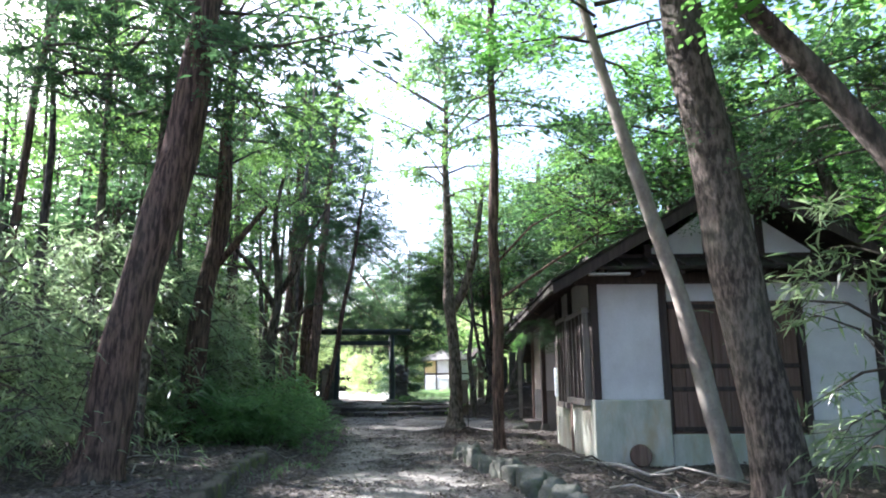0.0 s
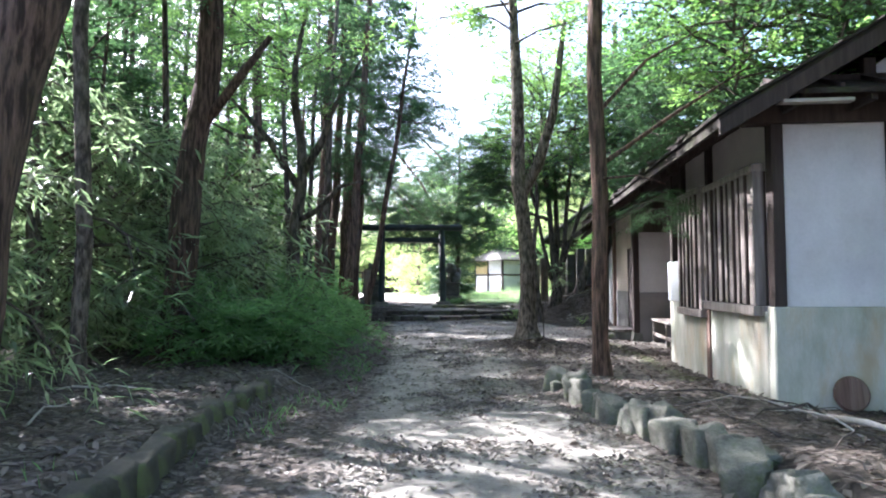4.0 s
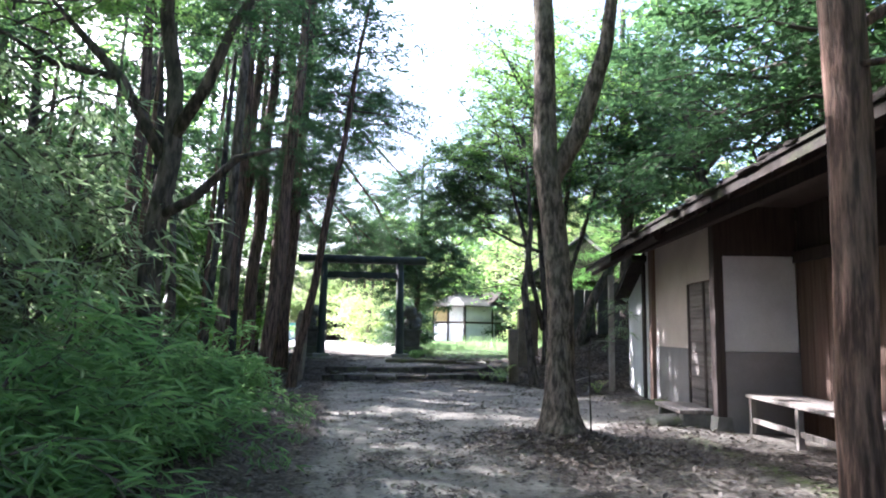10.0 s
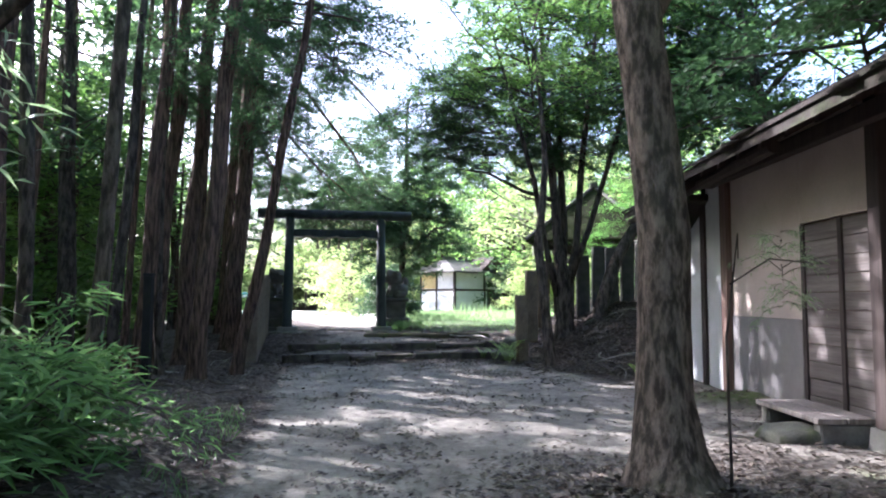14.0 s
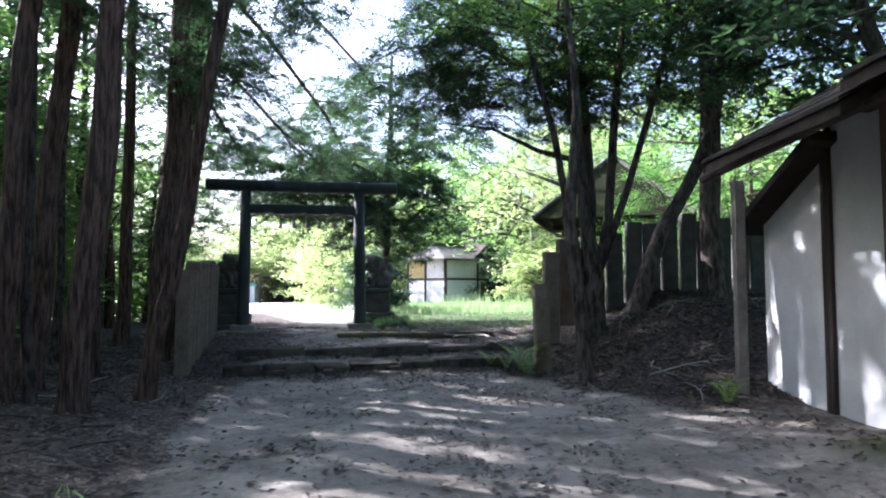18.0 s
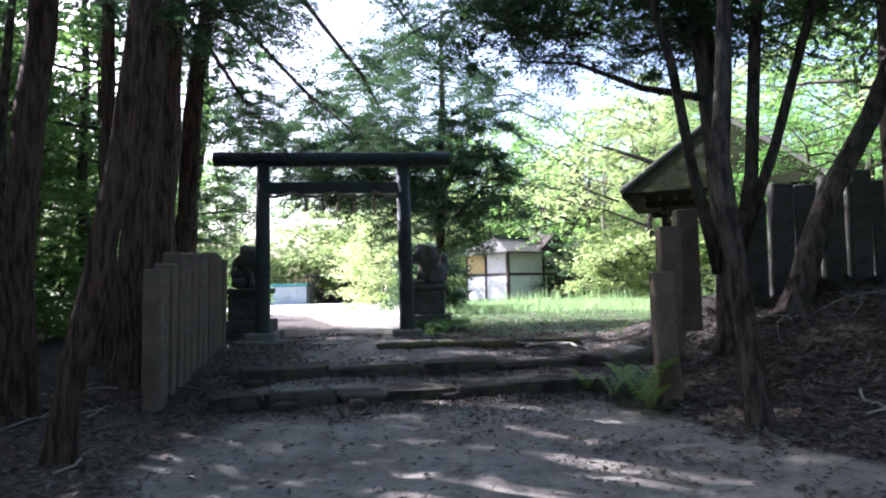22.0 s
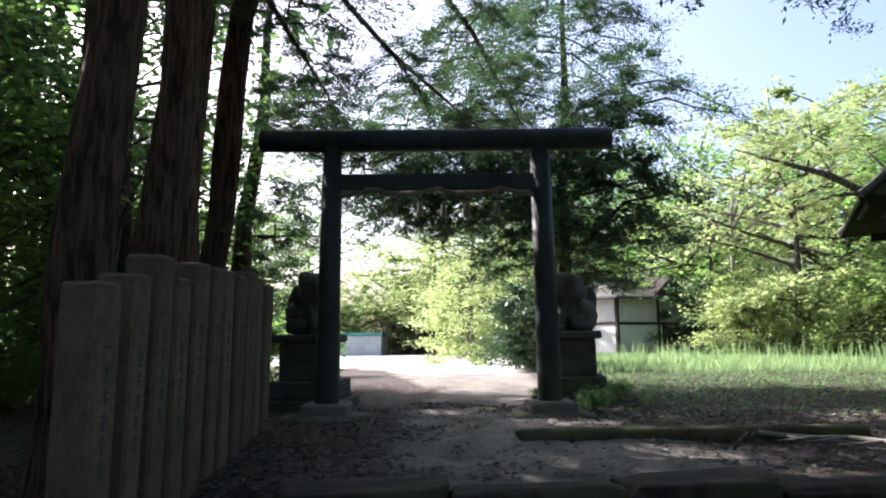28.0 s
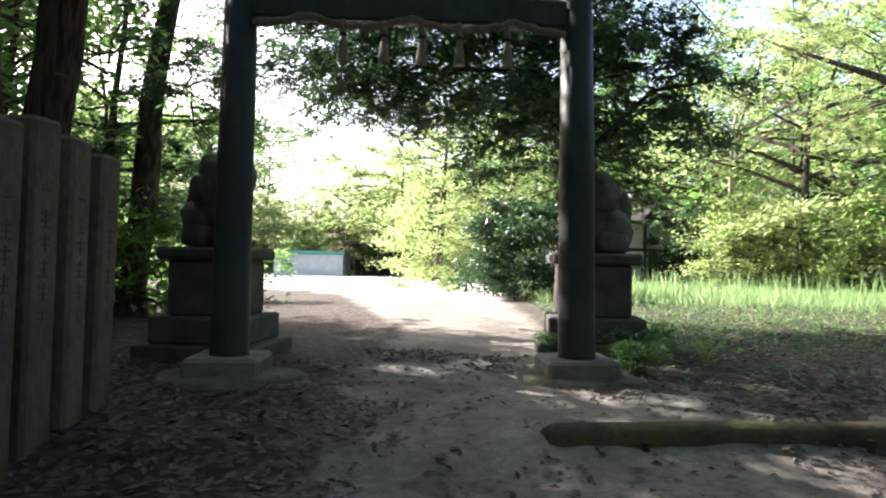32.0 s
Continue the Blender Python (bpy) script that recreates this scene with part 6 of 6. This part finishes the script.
for k in range(12):
    x, y = 10.0 + random.uniform(-1.5, 2.5), 42.5 + random.uniform(-1.5, 2)
    tree(None, [(x, y, 0), (x + random.uniform(-0.3, 0.3), y, 3), (x + random.uniform(-0.9, 0.9), y, 6.5)], [0.035, 0.03, 0.01], 3, 1, M_BAMBOO, "thin bare bamboo culm at the field edge", 6, name="bamboo_culm", flare=1.05, group="bamboo culms")


# grass and litter
def blades(name, count, sampler, size, ratio, mat, label, category, up=True, seed=1, lean=0.28):
    rng = np.random.default_rng(seed)
    p = sampler(rng, count)
    n = len(p)
    pos = np.column_stack([p, ground_z(p[:, 0], p[:, 1]) + (0.0 if up else 0.012)])
    if up:
        L = size * rng.uniform(0.5, 1.3, (n, 1))
        d = np.column_stack([rng.normal(0, lean, (n, 2)), np.ones(n)])
        a = rng.uniform(0, math.pi, n)
        s = np.column_stack([np.cos(a), np.sin(a), np.zeros(n)]) * L * ratio
        q = np.stack([pos - s / 2, pos + s / 2, pos + d * L * 0.6 + s * 0.35, pos + d * L * (1, 1, 0.95) + d * (1, 1, 0) * L * 0.3], 1)
    else:
        q = leaf_quads(rng, pos, size, ratio, 0.9)
        q[:, :, 2] = np.maximum(q[:, :, 2], ground_z(q[:, :, 0], q[:, :, 1]) + 0.004)
    return solid(name, Shape().quads(q).mesh(name, mat), mat, Matrix(), label, category, kind="stuff")


def in_field(rng, n):
    x, y = rng.uniform(-2.6, 16, n), rng.uniform(39, 58, n)
    keep = (x > np.interp(y, *RIGHT_EDGE) + 0.5) & (rng.uniform(0, 1, n) < sstep(40.5, 45.5, y))
    return np.column_stack([x, y])[keep]


def low_field(rng, n):
    x, y = rng.uniform(-3, 10, n), rng.uniform(32.5, 44, n)
    keep = (x > np.interp(y, *RIGHT_EDGE) + 0.3) & (rng.uniform(0, 1, n) < 0.35 + 0.65 * sstep(34, 38, y))
    return np.column_stack([x, y])[keep]


def path_verge(rng, n):
    y = rng.uniform(4, 22, n)
    x = np.interp(y, *LEFT_EDGE) - np.abs(rng.normal(0, 0.45, n)) - 0.1
    tuft = np.array([noise.noise((a * 1.7, b * 1.7, 1.3)) for a, b in zip(x, y)])
    return np.column_stack([x, y])[tuft > 0.12]


def on_litter(rng, n):
    x, y = rng.uniform(-7, 5.5, n), rng.uniform(1.5, 33, n)
    le, re = np.interp(y, *LEFT_EDGE), np.interp(y, *RIGHT_EDGE)
    d = np.minimum(x - le, re - x)
    mound = np.exp(-(((x - 0.32) / 1.2) ** 2 + ((y - 17.4) / 1.3) ** 2))
    keep = rng.uniform(0, 1, n) < 1.0 - 0.94 * sstep(-0.5, 0.45, d) + mound
    keep &= ~((x > 2.9) & (y > 10.7) & (y < 25))
    return np.column_stack([x, y])[keep]


blades("field_grass", 52000, in_field, 0.31, 0.018, M_GRASS, "tall pale green meadow grass in sunlight", "grass", seed=2, lean=0.2)


def stalk_field(rng, n):
    x, y = rng.uniform(0, 15, n), rng.uniform(43, 52, n)
    return np.column_stack([x, y])


blades("seed_stalks", 1500, stalk_field, 0.7, 0.022, M_GRASS, "tall pale seeding stalks above the grass", "grass", seed=12, lean=0.07)
blades("low_grass", 3500, low_field, 0.12, 0.05, M_GRASS, "short sparse grass among leaves", "grass", seed=3)
blades("ground_herbs", 20000, low_field, 0.075, 0.6, M_LEAF_LOW, "low broad-leaved green herbs covering the ground", "plant", up=False, seed=13)
blades("leaf_litter", 85000, on_litter, 0.07, 0.5, M_DRY, "dry brown fallen leaves on dark earth", "litter", up=False, seed=4)
blades("forecourt_litter", 24000, low_field, 0.07, 0.5, M_DRY, "dry fallen leaves on the field edge", "litter", up=False, seed=6)


def on_path(rng, n):
    y = rng.uniform(2, 34, n)
    le, re = np.interp(y, *LEFT_EDGE), np.interp(y, *RIGHT_EDGE)
    x = le + (re - le) * rng.uniform(0, 1, n)
    patch = np.array([noise.noise((a * 1.1, b * 0.8, 3.3)) + 0.6 * noise.noise((a * 4.0, b * 3.0, 7.7)) for a, b in zip(x, y)])
    keep = rng.uniform(0, 1, n) < 0.07 + 0.68 * sstep(0.0, 0.48, patch)
    return np.column_stack([x, y])[keep]



def step_foot(rng, n):
    u = rng.uniform(0, 1, n) ** 0.7
    x = -3.9 + 4.4 * u
    y = 27.45 + 1.15 * u - np.abs(rng.normal(0, 0.32, n))
    upper = rng.uniform(0, 1, n) < 0.35
    return np.column_stack([x, np.where(upper, y + 1.35, y)])


blades("step_litter", 5200, step_foot, 0.06, 0.5, M_DRY, "fallen leaves and bark scraps heaped before the steps", "litter", up=False, seed=27)
blades("path_leaves", 80000, on_path, 0.055, 0.5, M_DRY, "drifts of dark fallen leaves on the path", "litter", up=False, seed=7)

# fallen branches
random.seed(77)


def stick(x, y, length, r, turn, bend, mat, lift=0.05):
    pts, rad = [], []
    for k in range(6):
        u = k / 5
        px, py = x + math.cos(turn) * length * u + math.sin(turn) * bend * math.sin(math.pi * u), y + math.sin(turn) * length * u - math.cos(turn) * bend * math.sin(math.pi * u)
        pts.append((px, py, gz(px, py) + r + lift * math.sin(math.pi * u) * random.uniform(0.4, 1.2)))
        rad.append(r * (1 - 0.65 * u))
    s = Shape().tube(pts, rad, 6, True, 0.2, x)
    for j in (2, 3):
        a = turn + random.choice((-1, 1)) * random.uniform(0.5, 1.1)
        L = length * random.uniform(0.15, 0.3)
        p = pts[j]
        q = (p[0] + math.cos(a) * L, p[1] + math.sin(a) * L)
        s.tube([p, (q[0], q[1], max(gz(*q) + 0.01, p[2] + random.uniform(-0.05, 0.08)))], [rad[j] * 0.6, rad[j] * 0.2], 5)
    solid("fallen_branch", s, mat, Matrix(), "dry fallen branch lying on the leaf litter", "branch", "fallen branches", smooth=True)


for k in range(34):
    x, y = random.uniform(1.3, 3.6), random.uniform(3.5, 10.2)
    stick(x, y, random.uniform(0.4, 1.5), random.uniform(0.006, 0.02), random.uniform(0, 6.3), random.uniform(-0.2, 0.2), random.choice((M_DEADWOOD, M_TWIG, M_TWIG)), 0.1)
for k in range(24):
    x, y = random.uniform(-6, -2.8), random.uniform(3.5, 14)
    stick(x, y, random.uniform(0.4, 1.4), random.uniform(0.006, 0.018), random.uniform(0, 6.3), random.uniform(-0.2, 0.2), random.choice((M_DEADWOOD, M_TWIG, M_TWIG)), 0.08)
for k in range(26):
    x, y = random.uniform(1.2, 5.0), random.uniform(24.6, 28.6)
    stick(x, y, random.uniform(0.4, 1.3), random.uniform(0.006, 0.016), random.uniform(0, 6.3), random.uniform(-0.2, 0.2), random.choice((M_DEADWOOD, M_TWIG, M_TWIG)), 0.06)
for k in range(36):
    stick(random.uniform(-6, -3.9), random.uniform(22, 28.5), random.uniform(0.3, 1.0), random.uniform(0.005, 0.014), random.uniform(0, 6.3), 0.1, random.choice((M_DEADWOOD, M_TWIG, M_TWIG)))
stick(-0.9, 31.6, 1.5, 0.03, -0.35, 0.12, M_DEADWOOD, 0.06)
stick(0.6, 30.3, 1.4, 0.035, 2.4, 0.1, M_DEADWOOD, 0.1)
stick(-0.9, 30.9, 0.6, 0.015, 1.0, 0.05, M_TWIG, 0.12)
stick(2.0, 9.3, 1.9, 0.03, -0.5, 0.3, M_DEADWOOD, 0.22)

blades("verge_grass", 2600, path_verge, 0.1, 0.05, M_LEAF_LOW, "thin green grass tufts on the path verge", "grass", seed=15)


def round_mound(rng, n):
    return np.column_stack([rng.normal(0.5, 0.62, n), rng.normal(17.25, 0.6, n)])


blades("mound_litter", 6500, round_mound, 0.065, 0.45, M_DRY, "thick dark leaves heaped round the forked tree", "litter", up=False, seed=16)


def on_bank(rng, n):
    x, y = rng.uniform(0.7, 5.5, n), rng.uniform(24.4, 30.5, n)
    return np.column_stack([x, y])[y + 0.5 * x > 26]


blades("bank_litter", 14000, on_bank, 0.085, 0.42, M_DRY, "thick brown leaves and bark scraps on the bank", "litter", up=False, seed=18)
